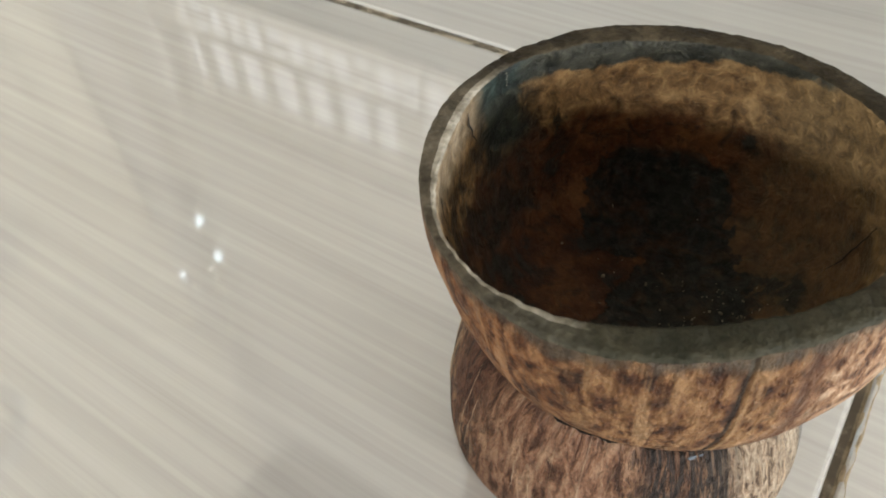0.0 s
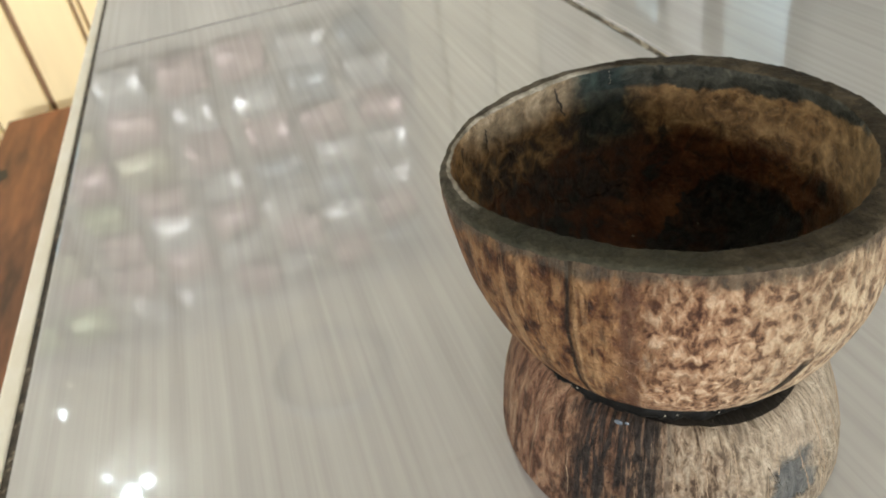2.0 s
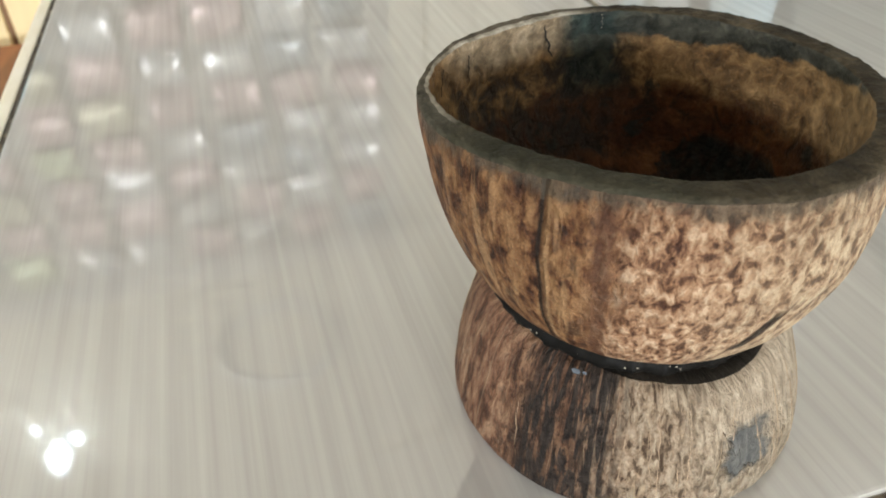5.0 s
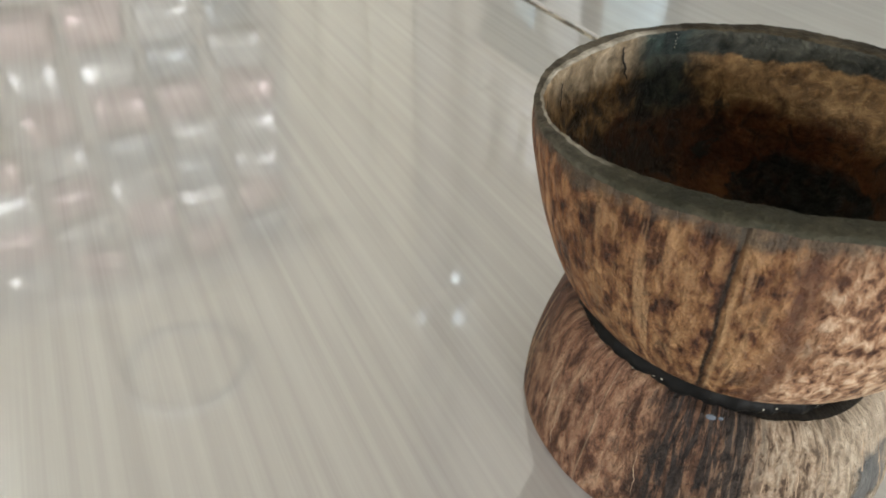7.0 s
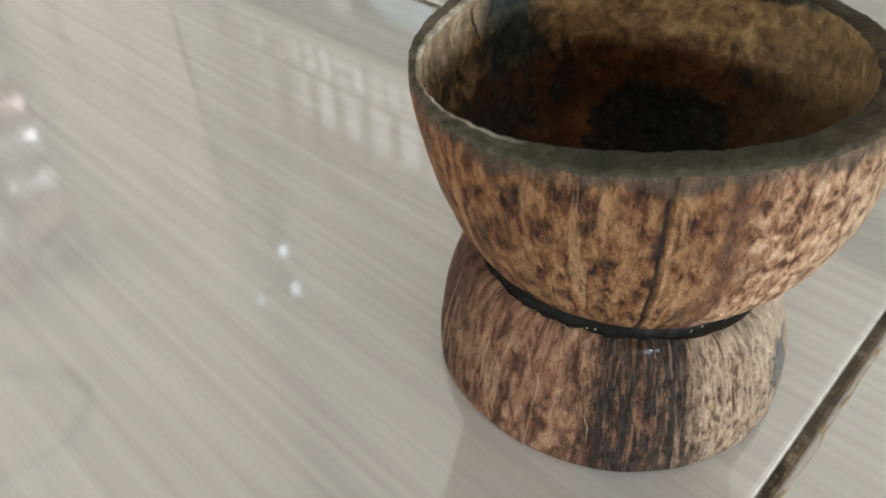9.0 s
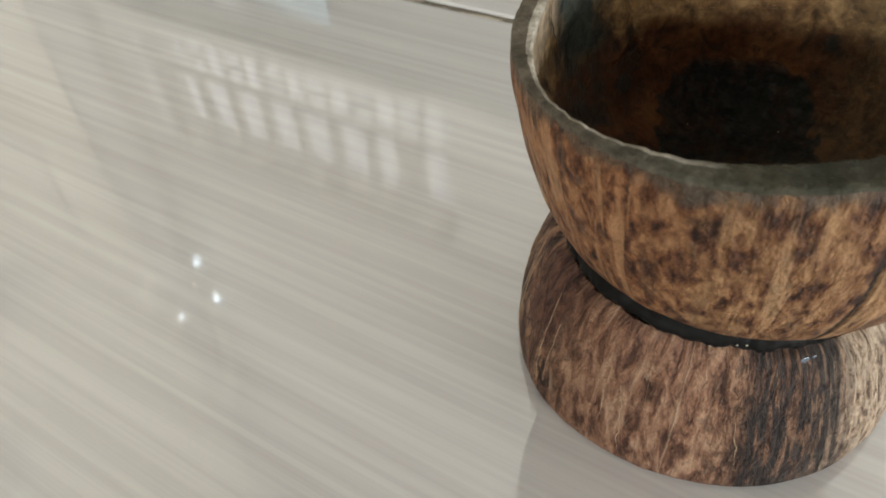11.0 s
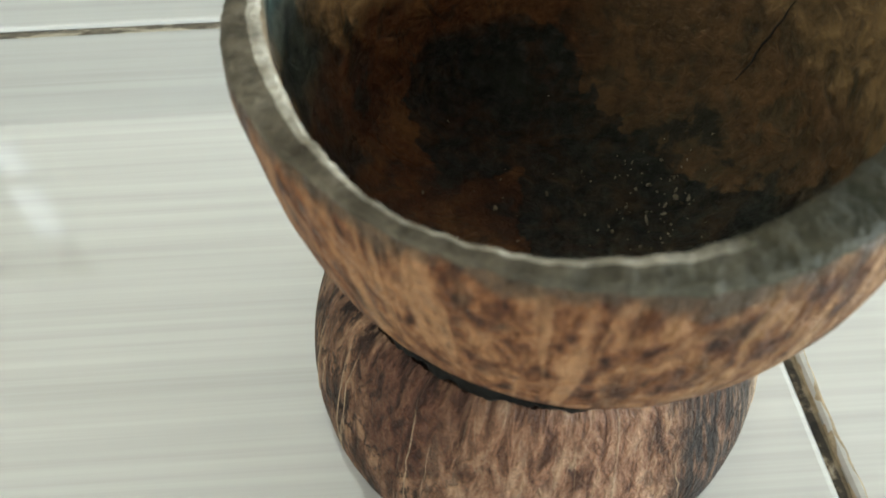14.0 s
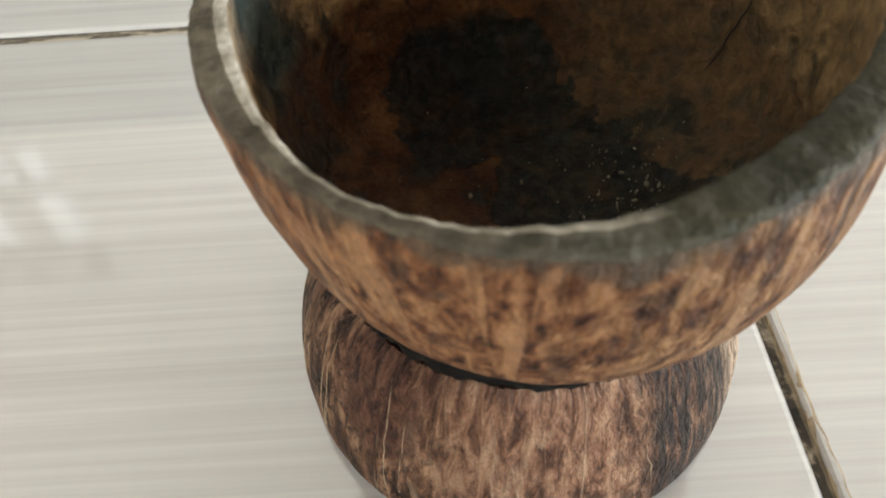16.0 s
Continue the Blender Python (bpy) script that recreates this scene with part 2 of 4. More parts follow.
    b.inputs["Specular IOR Level"].default_value = 0.14
    h = calc(t, "ADD", calc(t, "ADD", islands, calc(t, "MULTIPLY", dashes, 0.6)), calc(t, "ADD", calc(t, "MULTIPLY", ridge, 0.7), calc(t, "MULTIPLY", near_angle(t, raw, -52.5, 0.5, 1.0), -0.5)))
    h = calc(t, "SUBTRACT", calc(t, "ADD", h, calc(t, "MULTIPLY", grain, 0.15)), scar)
    relief(t, b, h, 1.0, 0.0020)
    return m


def base_material():
    """The lower half: streaky brown with pale wavering fibres, a band of black streaks, a pale side lightened for
    daylight and a smooth grey-blue patch.
    """
    m, t, b = mat("shell_base")
    v = coords(t)
    z = axis(t, v, 2)
    flat = turn(t, v)
    ang = shaken(t, v, flat, 110.0, 10.0)
    streaks = noise_tex(t, round_coords(t, 0.32), 330.0, 5.0, 0.66, 0.6)
    spots = noise_tex(t, round_coords(t, 0.50), 620.0, 4.0, 0.66, 0.5)
    some = noise_tex(t, v, 90.0, 2.0)
    fibre = calc(t, "MULTIPLY", lines(t, round_coords(t, 0.075), 135.0, 0.007), ramp(t, some, (0.44, grey(0.0)), (0.58, grey(1.0))))
    fibre = calc(t, "MULTIPLY", fibre, calc(t, "SUBTRACT", 1.0, calc(t, "MULTIPLY", near_angle(t, flat, -120.0, 45.0, 25.0), 0.6)))
    patch = noise_tex(t, round_coords(t, 0.5), 120.0, 4.0, 0.6, 0.6)
    grain = noise_tex(t, v, 1700.0, 3.0, 0.7)
    soot = noise_tex(t, round_coords(t, 0.13), 560.0, 5.0, 0.68, 0.6)
    c = ramp(t, streaks, (0.36, (0.010, 0.005, 0.003)), (0.43, (0.044, 0.019, 0.011)), (0.50, (0.118, 0.056, 0.031)), (0.64, (0.262, 0.150, 0.088)))
    c = mix(t, ramp(t, spots, (0.41, grey(0.92)), (0.47, grey(0.0))), c, (0.020, 0.010, 0.007))
    c = mix(t, ramp(t, spots, (0.56, grey(0.0)), (0.64, grey(0.5))), c, (0.29, 0.180, 0.110))
    # dark brown stains, one of them large
    c = mix(t, ramp(t, patch, (0.36, grey(0.75)), (0.46, grey(0.0))), c, ramp(t, streaks, (0.4, (0.030, 0.014, 0.010)), (0.62, (0.105, 0.048, 0.028))))
    stain = calc(t, "MULTIPLY", near_angle(t, shaken(t, v, flat, 150.0, 26.0), -134.0, 11.0, 7.0), band(t, shaken(t, v, z, 150.0, 0.014), 0.017, 0.033, 0.003))
    c = mix(t, calc(t, "MULTIPLY", stain, 0.8), c, ramp(t, spots, (0.4, (0.035, 0.015, 0.011)), (0.62, (0.10, 0.042, 0.026))))
    # paler to the south and on the east side
    lighter = near_angle(t, ang, -94.0, 16.0, 18.0)
    c = mix(t, calc(t, "MULTIPLY", lighter, 0.6), c, ramp(t, streaks, (0.38, (0.085, 0.036, 0.021)), (0.48, (0.235, 0.118, 0.070)), (0.64, (0.38, 0.240, 0.155))))
    pale = calc(t, "MULTIPLY", near_angle(t, ang, 26.0, 50.0, 20.0), ramp(t, patch, (0.36, grey(0.6)), (0.58, grey(1.0))))
    c = mix(t, calc(t, "MULTIPLY", pale, 0.9), c, ramp(t, spots, (0.38, (0.085, 0.055, 0.036)), (0.46, (0.255, 0.185, 0.125)), (0.60, (0.430, 0.345, 0.255))))
    # lighter again round the east, daylight from there put into the colour
    c = mix(t, calc(t, "MULTIPLY", near_angle(t, ang, 40.0, 24.0, 30.0), 0.5), c, ramp(t, spots, (0.38, (0.28, 0.225, 0.16)), (0.60, (0.56, 0.48, 0.37))))
    c = mix(t, calc(t, "MULTIPLY", fibre, 0.75), c, (0.47, 0.345, 0.23))
    # black streaks
    dark = calc(t, "MULTIPLY", near_angle(t, ang, -45.0, 12.0, 8.0), ramp(t, soot, (0.49, grey(1.0)), (0.55, grey(0.0))))
    c = mix(t, calc(t, "MULTIPLY", near_angle(t, ang, -47.0, 8.0, 15.0), 0.5), c, (0.070, 0.038, 0.024))
    c = mix(t, calc(t, "MULTIPLY", dark, 0.9), c, ramp(t, spots, (0.38, (0.007, 0.006, 0.006)), (0.62, (0.026, 0.022, 0.020))))
    c = mix(t, calc(t, "MULTIPLY", near_angle(t, shaken(t, v, flat, 200.0, 4.0), -58.5, 0.7, 1.0), ramp(t, soot, (0.42, grey(1.0)), (0.62, grey(0.5)))), c, (0.014, 0.012, 0.011))
    smoothed = calc(t, "MULTIPLY", near_angle(t, ang, 26.0, 10.0, 30.0), band(t, shaken(t, v, z, 130.0, 0.012), 0.0180, 0.034, 0.006))
    c = mix(t, calc(t, "MULTIPLY", smoothed, 0.6), c, ramp(t, streaks, (0.38, (0.20, 0.150, 0.108)), (0.60, (0.36, 0.295, 0.225))))
    blue = calc(t, "MULTIPLY", near_angle(t, shaken(t, v, ang, 210.0, 12.0), 13.0, 5.5, 3.5), band(t, shaken(t, v, z, 190.0, 0.012), 0.0095, 0.0190, 0.0018))
    c = mix(t, calc(t, "MULTIPLY", blue, 0.9), c, ramp(t, spots, (0.35, (0.042, 0.048, 0.052)), (0.65, (0.088, 0.093, 0.094))))
    resin = band(t, shaken(t, v, z, 160.0, 0.0016), 0.0342, 0.1, 0.0002)
    # resin spread over the top, widest on the east side
    x, y = axis(t, v, 0), axis(t, v, 1)
    rho = calc(t, "SQRT", calc(t, "ADD", calc(t, "MULTIPLY", x, x), calc(t, "MULTIPLY", y, y)))
    reach = calc(t, "ADD", calc(t, "ADD", 0.0298, calc(t, "MULTIPLY", near_angle(t, flat, 10.0, 34.0, 30.0), 0.0015)), calc(t, "MULTIPLY", near_angle(t, flat, 20.0, 6.0, 32.0), 0.0015))
    spread = band(t, calc(t, "SUBTRACT", shaken(t, v, rho, 200.0, 0.0006), reach), -1.0, 0.0, 0.0002)
    resin = calc(t, "MAXIMUM", resin, calc(t, "MULTIPLY", spread, band(t, z, 0.026, 1.0, 0.001)))
    c = mix(t, calc(t, "MULTIPLY", resin, 0.96), c, (0.007, 0.006, 0.005))
    c = mix(t, 0.30, c, ramp(t, grain, (0.3, grey(0.15)), (0.7, grey(0.88))), "OVERLAY")
    t.links.new(c, b.inputs["Base Color"])
    t.links.new(calc(t, "SUBTRACT", 0.54, calc(t, "MULTIPLY", calc(t, "MAXIMUM", blue, smoothed), 0.20)), b.inputs["Roughness"])
    b.inputs["Specular IOR Level"].default_value = 0.15
    h = calc(t, "ADD", calc(t, "ADD", calc(t, "MULTIPLY", spots, 1.2), calc(t, "MULTIPLY", fibre, 0.7)), calc(t, "ADD", calc(t, "MULTIPLY", streaks, 0.8), calc(t, "MULTIPLY", grain, 0.2)))
    h = calc(t, "MULTIPLY", h, calc(t, "SUBTRACT", 1.0, calc(t, "MULTIPLY", calc(t, "MAXIMUM", resin, calc(t, "MAXIMUM", blue, calc(t, "MULTIPLY", smoothed, 0.8))), 0.8)))
    relief(t, b, h, 1.0, 0.0024)
    return m


def inside_material():
    """The scraped inner wall: fibrous tan above, dark reddish brown below, scorched under the rim, a ragged black patch on the bottom."""
    m, t, b = mat("shell_inside")
    v = coords(t)
    x, y, z = axis(t, v, 0), axis(t, v, 1), axis(t, v, 2)
    flat = turn(t, v)
    ang = shaken(t, v, flat, 70.0, 30.0)
    n1 = noise_tex(t, v, 95.0, 5.0, 0.6, 0.4)
    n2 = noise_tex(t, v, 210.0, 5.0, 0.62, 0.7)
    fine = noise_tex(t, v, 420.0, 4.0, 0.65, 0.4)
    # reddish brown, made darker to carry part of the bowl's inner shadow
    base = ramp(t, n1, (0.32, (0.022, 0.007, 0.003)), (0.5, (0.066, 0.024, 0.008)), (0.68, (0.118, 0.052, 0.018)))
    base = mix(t, ramp(t, n2, (0.36, grey(0.7)), (0.46, grey(0.0))), base, (0.014, 0.010, 0.006))
    tan = ramp(t, n2, (0.32, (0.045, 0.022, 0.009)), (0.42, (0.100, 0.053, 0.020)), (0.52, (0.165, 0.094, 0.038)), (0.68, (0.255, 0.158, 0.072)))
    hair = noise_tex(t, coords(t, (330, 330, 620)), 1.0, 5.0, 0.7, 0.7)
    tan = mix(t, ramp(t, hair, (0.57, grey(0.0)), (0.64, grey(0.35))), tan, (0.33, 0.215, 0.105))
    tan = mix(t, ramp(t, hair, (0.35, grey(0.4)), (0.42, grey(0.0))), tan, (0.060, 0.030, 0.014))
    c = mix(t, band(t, shaken(t, v, shaken(t, v, z, 40.0, 0.022), 160.0, 0.006), 0.0665, 0.2, 0.004), base, tan)
    # olive tone on the east wall, with some pale glare put into the colour
    c = mix(t, calc(t, "MULTIPLY", near_angle(t, ang, 15.0, 45.0, 25.0), 0.35), c, (0.128, 0.100, 0.054))
    # pale strip below the rim on the west side, the light on it painted in
    west = calc(t, "MULTIPLY", near_angle(t, ang, -158.0, 26.0, 12.0), band(t, shaken(t, v, z, 110.0, 0.007), 0.0762, 0.2, 0.003))
    c = mix(t, calc(t, "MULTIPLY", west, 0.75), c, ramp(t, n2, (0.34, (0.115, 0.085, 0.053)), (0.52, (0.205, 0.162, 0.110)), (0.68, (0.30, 0.25, 0.185))))
    # shadow on the west wall under that strip, painted as a darker colour
    west_shade = calc(t, "MULTIPLY", near_angle(t, ang, -160.0, 34.0, 14.0), band(t, shaken(t, v, z, 90.0, 0.012), 0.050, 0.0725, 0.003))
    c = mix(t, calc(t, "MULTIPLY", west_shade, ramp(t, n2, (0.42, grey(0.9)), (0.58, grey(0.35)))), c, (0.022, 0.017, 0.012))
    # dark greenish scorch under the rim on the north side, and a run of it down the wall
    low = calc(t, "ADD", 0.0770, calc(t, "MULTIPLY", calc(t, "MAXIMUM", calc(t, "SUBTRACT", 130.0, flat), 0.0), 0.000072))
    under = calc(t, "MULTIPLY", band(t, calc(t, "SUBTRACT", shaken(t, v, shaken(t, v, z, 85.0, 0.008), 300.0, 0.003), low), 0.0, 1.0, 0.0009), near_angle(t, ang, 116.0, 56.0, 8.0))
    c = mix(t, calc(t, "MULTIPLY", under, 0.92), c, ramp(t, n2, (0.35, (0.007, 0.010, 0.008)), (0.55, (0.020, 0.025, 0.021)), (0.70, (0.040, 0.045, 0.038))))
    run = calc(t, "MULTIPLY", near_angle(t, shaken(t, v, flat, 140.0, 22.0), 172.0, 7.0, 9.0), band(t, shaken(t, v, z, 120.0, 0.010), 0.0665, 0.2, 0.006))
    c = mix(t, calc(t, "MULTIPLY", run, 0.9), c, ramp(t, n2, (0.38, (0.006, 0.010, 0.009)), (0.62, (0.018, 0.030, 0.026))))
    # worn black patch over the bottom, cut off on a slant, with a lobe up the north wall and bare reddish wood in its south-west
    slant = shaken(t, v, shaken(t, v, calc(t, "ADD", x, calc(t, "MULTIPLY", y, 0.75)), 60.0, 0.018), 240.0, 0.006)
    black = calc(t, "MULTIPLY", band(t, slant, -0.030, 0.0285, 0.0008), band(t, shaken(t, v, shaken(t, v, y, 80.0, 0.016), 300.0, 0.005), -0.030, 0.0315, 0.0008))
    black = calc(t, "MULTIPLY", black, band(t, shaken(t, v, shaken(t, v, x, 90.0, 0.014), 300.0, 0.006), -0.0195, 0.1, 0.0008))
    black = calc(t, "MULTIPLY", black, band(t, z, -1.0, 0.0555, 0.002))
    bare = calc(t, "MULTIPLY", band(t, shaken(t, v, x, 150.0, 0.010), -0.030, -0.0050, 0.0006), band(t, shaken(t, v, y, 150.0, 0.010), -0.040, 0.0095, 0.0006))
    black = calc(t, "MULTIPLY", black, calc(t, "SUBTRACT", 1.0, calc(t, "MULTIPLY", bare, 0.85)))
    c = mix(t, calc(t, "MULTIPLY", black, ramp(t, n2, (0.45, grey(0.96)), (0.66, grey(0.6)))), c, ramp(t, fine, (0.35, (0.006, 0.008, 0.007)), (0.68, (0.020, 0.024, 0.020))))
    spotty = calc(t, "MULTIPLY", ramp(t, n1, (0.34, grey(0.8)), (0.39, grey(0.0))), band(t, z, -1.0, 0.066, 0.004))
    c = mix(t, spotty, c, (0.016, 0.019, 0.015))
    c = mix(t, 0.5, c, ramp(t, fine, (0.3, grey(0.14)), (0.7, grey(0.86))), "OVERLAY")
    t.links.new(c, b.inputs["Base Color"])
    t.links.new(ramp(t, n2, (0.4, grey(0.42)), (0.6, grey(0.62))), b.inputs["Roughness"])
    b.inputs["Specular IOR Level"].default_value = 0.18
    h = calc(t, "SUBTRACT", calc(t, "ADD", n2, calc(t, "ADD", calc(t, "MULTIPLY", fine, 0.7), calc(t, "MULTIPLY", hair, 0.3))), calc(t, "MULTIPLY", bare, 0.35))
    relief(t, b, h, 0.8, 0.0016)
    return m


def rim_material(name, lighter):
    """The sawn edge: smooth dull grey brown, with a highlight painted pale along the south-west."""
    m, t, b = mat(name)
    v = coords(t)
    n = noise_tex(t, v, 150.0, 4.0, 0.6)
    f = noise_tex(t, v, 900.0, 3.0, 0.6)
    pores = noise_tex(t, v, 520.0, 2.0, 0.5)
    c = ramp(t, n, (0.30, (0.014, 0.010, 0.006)), (0.48, (0.036, 0.028, 0.017)), (0.72, (0.082, 0.064, 0.040)))
    c = mix(t, ramp(t, pores, (0.30, grey(0.7)), (0.36, grey(0.0))), c, (0.030, 0.024, 0.018))
    green = calc(t, "MULTIPLY", near_angle(t, shaken(t, v, turn(t, v), 70.0, 40.0), -62.0, 30.0, 20.0), 0.6)
    c = mix(t, green, c, (0.024, 0.026, 0.017))
    # window light caught by the edge, put in as a pale colour
    where = near_angle(t, shaken(t, v, turn(t, v), 70.0, 40.0), -138.0, 44.0, 14.0)
    c = mix(t, calc(t, "MULTIPLY", where, lighter), c, ramp(t, n, (0.32, (0.15, 0.13, 0.10)), (0.52, (0.30, 0.27, 0.22)), (0.68, (0.52, 0.48, 0.41))))
    c = mix(t, 0.35, c, ramp(t, f, (0.3, grey(0.2)), (0.7, grey(0.82))), "OVERLAY")
    t.links.new(c, b.inputs["Base Color"])
    b.inputs["Roughness"].default_value = 0.65
    b.inputs["Specular IOR Level"].default_value = 0.10
    relief(t, b, calc(t, "ADD", n, calc(t, "ADD", calc(t, "MULTIPLY", pores, 0.6), calc(t, "MULTIPLY", f, 0.3))), 0.9, 0.0012)
    return m


def plain(name, colour, rough=0.6, vary=0.25, scale=40.0, stretch=(1, 1, 1), bump=0.2, metal=0.0, rnd=0.0):
    m, t, b = mat(name)
    n = noise_tex(t, coords(t, stretch, rnd), scale, 5.0, 0.6)
    lo, hi = tuple(x * (1 - vary) for x in colour), tuple(min(1.0, x * (1 + vary)) for x in colour)
    t.links.new(ramp(t, n, (0.3, lo), (0.7, hi)), b.inputs["Base Color"])
    b.inputs["Roughness"].default_value, b.inputs["Metallic"].default_value = rough, metal
    relief(t, b, n, bump, 0.002)
    return m


TILE, GROUT, EDGE = tile_material(), grout_material(), edge_material()
SHELL, SHELL_BASE = shell_material(), base_material()
INSIDE, RIM, LIP = inside_material(), rim_material("sawn_rim", 0.12), rim_material("lit_lip", 0.7)
GLUE = plain("black_resin", (0.006, 0.0055, 0.005), 0.5, 0.4, 300.0, bump=0.1)
GLUE.node_tree.nodes["Principled BSDF"].inputs["Specular IOR Level"].default_value = 0.06
CRACK = plain("crack_dark", (0.012, 0.009, 0.006), 0.9)
STAIN = plain("dark_stain", (0.040, 0.036, 0.024), 0.7, 0.5, 120.0)
PALE = plain("pale_residue", (0.26, 0.23, 0.18), 0.5, 0.2, 300.0)
SLATE = plain("blue_grey_stain", (0.085, 0.097, 0.115), 0.22, 0.35, 260.0)
FIBRE = plain("pale_fibre", (0.32, 0.225, 0.145), 0.6, 0.5, 500.0)
CRUMB = plain("dry_crumbs", (0.22, 0.19, 0.14), 0.8, 0.5, 900.0)
CREAM = plain("cream_paint", (0.79, 0.735, 0.61), 0.5, 0.10, 5.0, (2, 2, 0.4), 0.15, rnd=9.0)
POST = plain("grey_post", (0.64, 0.60, 0.535), 0.55, 0.2, 12.0, (1, 1, 0.2))
YELLOW = plain("yellow_paint", (0.86, 0.685, 0.40), 0.5, 0.10, 5.0, (2, 2, 0.4), 0.15, rnd=9.0)
BENCH = plain("worn_brown_wood", (0.205, 0.076, 0.030), 0.55, 0.75, 9.0, (0.5, 3.0, 3.0), 0.5)
PLASTER = plain("wall_paint", (0.82, 0.785, 0.715), 0.75, 0.08, 3.0)
CEIL = plain("ceiling_board", (0.14, 0.11, 0.085), 0.8, 0.08, 2.5)
FLOOR = plain("cement_floor", (0.30, 0.28, 0.26), 0.7, 0.2, 4.0)
GRILLE = plain("cast_grille", (0.66, 0.62, 0.55), 0.8, 0.15, 12.0)
DADO = plain("dado_paint", (0.31, 0.315, 0.30), 0.6, 0.15, 6.0)
HAZE = bpy.data.materials.new("bright_haze")
HAZE.use_nodes = True
hz = HAZE.node_tree.nodes["Principled BSDF"]
hz.inputs["Base Color"].default_value = (0.8, 0.8, 0.8, 1)
hz.inputs["Emission Color"].default_value, hz.inputs["Emission Strength"].default_value = (1.0, 0.95, 0.88, 1), 0.40
FRAME = plain("painted_frame", (0.30, 0.17, 0.09), 0.5, 0.25, 12.0, (1, 1, 0.2))
MORTAR = plain("clay_mortar", (0.30, 0.235, 0.155), 0.9, 0.45, 260.0, bump=0.6)
EARTH = plain("bare_earth", (0.24, 0.19, 0.13), 0.95, 0.3, 1.5)


# ---- mesh helpers ----
def part(name, bm, material, parent=None, label=""):
    me = bpy.data.meshes.new(name)
    bm.to_mesh(me)
    bm.free()
    for mm in material if isinstance(material, (list, tuple)) else [material]:
        me.materials.append(mm)
    ob = new(name, me)
    if parent:
        ob.parent = parent
    return tagged(ob, label) if label else ob


def box(lo, hi, bevel=0.0, seg=1):
    bm = bmesh.new()
    bmesh.ops.create_cube(bm, size=1)
    for v in bm.verts:
        v.co = [l + (c + 0.5) * (h - l) for l, h, c in zip(lo, hi, v.co)]
    if bevel:
        bmesh.ops.bevel(bm, geom=bm.edges[:], offset=bevel, segments=seg, affect="EDGES", profile=0.6)
    return bm


def smooth(ob):
    for p in ob.data.polygons:
        p.use_smooth = True
    return ob


def empty(name, place, label, category, group="", kind=""):
    e = new(name)
    e.location = place
    return tagged(e, label, category, group, kind)


# ---- the room ----
WEST, EAST, SOUTH, NORTH, LOW, HIGH = -1.36, 3.0, -3.4, 0.84, -0.77, 2.35


def slab(name, lo, hi, material, label, category):
    return tagged(part(name, box(lo, hi), material), label, category, kind="structure")


slab("ground", (-60, -60, LOW - 0.5), (60, 60, LOW - 0.13), EARTH, "bare brown earth outside the shop", "ground")
slab("floor", (WEST - 0.1, SOUTH - 0.1, LOW - 0.12), (EAST + 0.1, NORTH + 0.1, LOW), FLOOR, "grey cement floor of the small shop", "floor")
slab("ceiling", (WEST - 0.1, SOUTH - 0.1, HIGH), (EAST + 0.1, NORTH + 0.1, HIGH + 0.04), CEIL, "dark wooden board ceiling", "ceiling")


def pierced(name, fixed, along, a0, a1, holes, material, label):
    """A wall across x or y with rectangular openings (from, to, bottom, top), built of blocks round them."""
    bm = bmesh.new()
    cuts = sorted({a0, a1, *[h[0] for h in holes], *[h[1] for h in holes]})
    for p, q in zip(cuts, cuts[1:]):
        zs = [LOW]
        for h in holes:
            if h[0] < (p + q) / 2 < h[1]:
                zs += [h[2], h[3]]
        zs.append(HIGH)
        for z0, z1 in zip(zs[::2], zs[1::2]):
            if z1 - z0 > 1e-4:
                lo, hi = ((fixed[0], p, z0), (fixed[1], q, z1)) if along == "y" else ((p, fixed[0], z0), (q, fixed[1], z1))
                b = box(lo, hi)
                me = bpy.data.meshes.new("tmp")
                b.to_mesh(me)
                b.free()
                bm.from_mesh(me)
                bpy.data.meshes.remove(me)
    bmesh.ops.remove_doubles(bm, verts=bm.verts[:], dist=1e-5)
    return tagged(part(name, bm, material), label, "wall", kind="structure")


backdrop = slab("backdrop", (-4.6, 2.6, LOW - 0.13), (1.0, 2.62, 4.6), HAZE, "bright hazy sky behind the grille", "sky")
EAST_HOLE = (-1.25, 0.55, -0.28, 0.50)
SOUTH_HOLE = (-0.76, 0.96, LOW, 1.07)
NORTH_HOLE = (-1.265, -0.525, 0.490, 0.760)
pierced("wall_east", (EAST, EAST + 0.09), "y", SOUTH - 0.09, NORTH + 0.09, [EAST_HOLE], PLASTER, "pale painted wall with a wide low opening")
pierced("wall_north", (NORTH, NORTH + 0.09), "x", WEST - 0.09, EAST, [NORTH_HOLE], PLASTER, "pale painted wall behind the counter with a small window")
pierced("wall_south", (SOUTH - 0.09, SOUTH), "x", WEST - 0.09, EAST, [SOUTH_HOLE], PLASTER, "pale painted wall with the wide open shop front")
wall_west = pierced("wall_west", (WEST - 0.09, WEST - 0.012), "y", SOUTH, NORTH, [], FRAME, "board wall painted creamy yellow with brown joints")


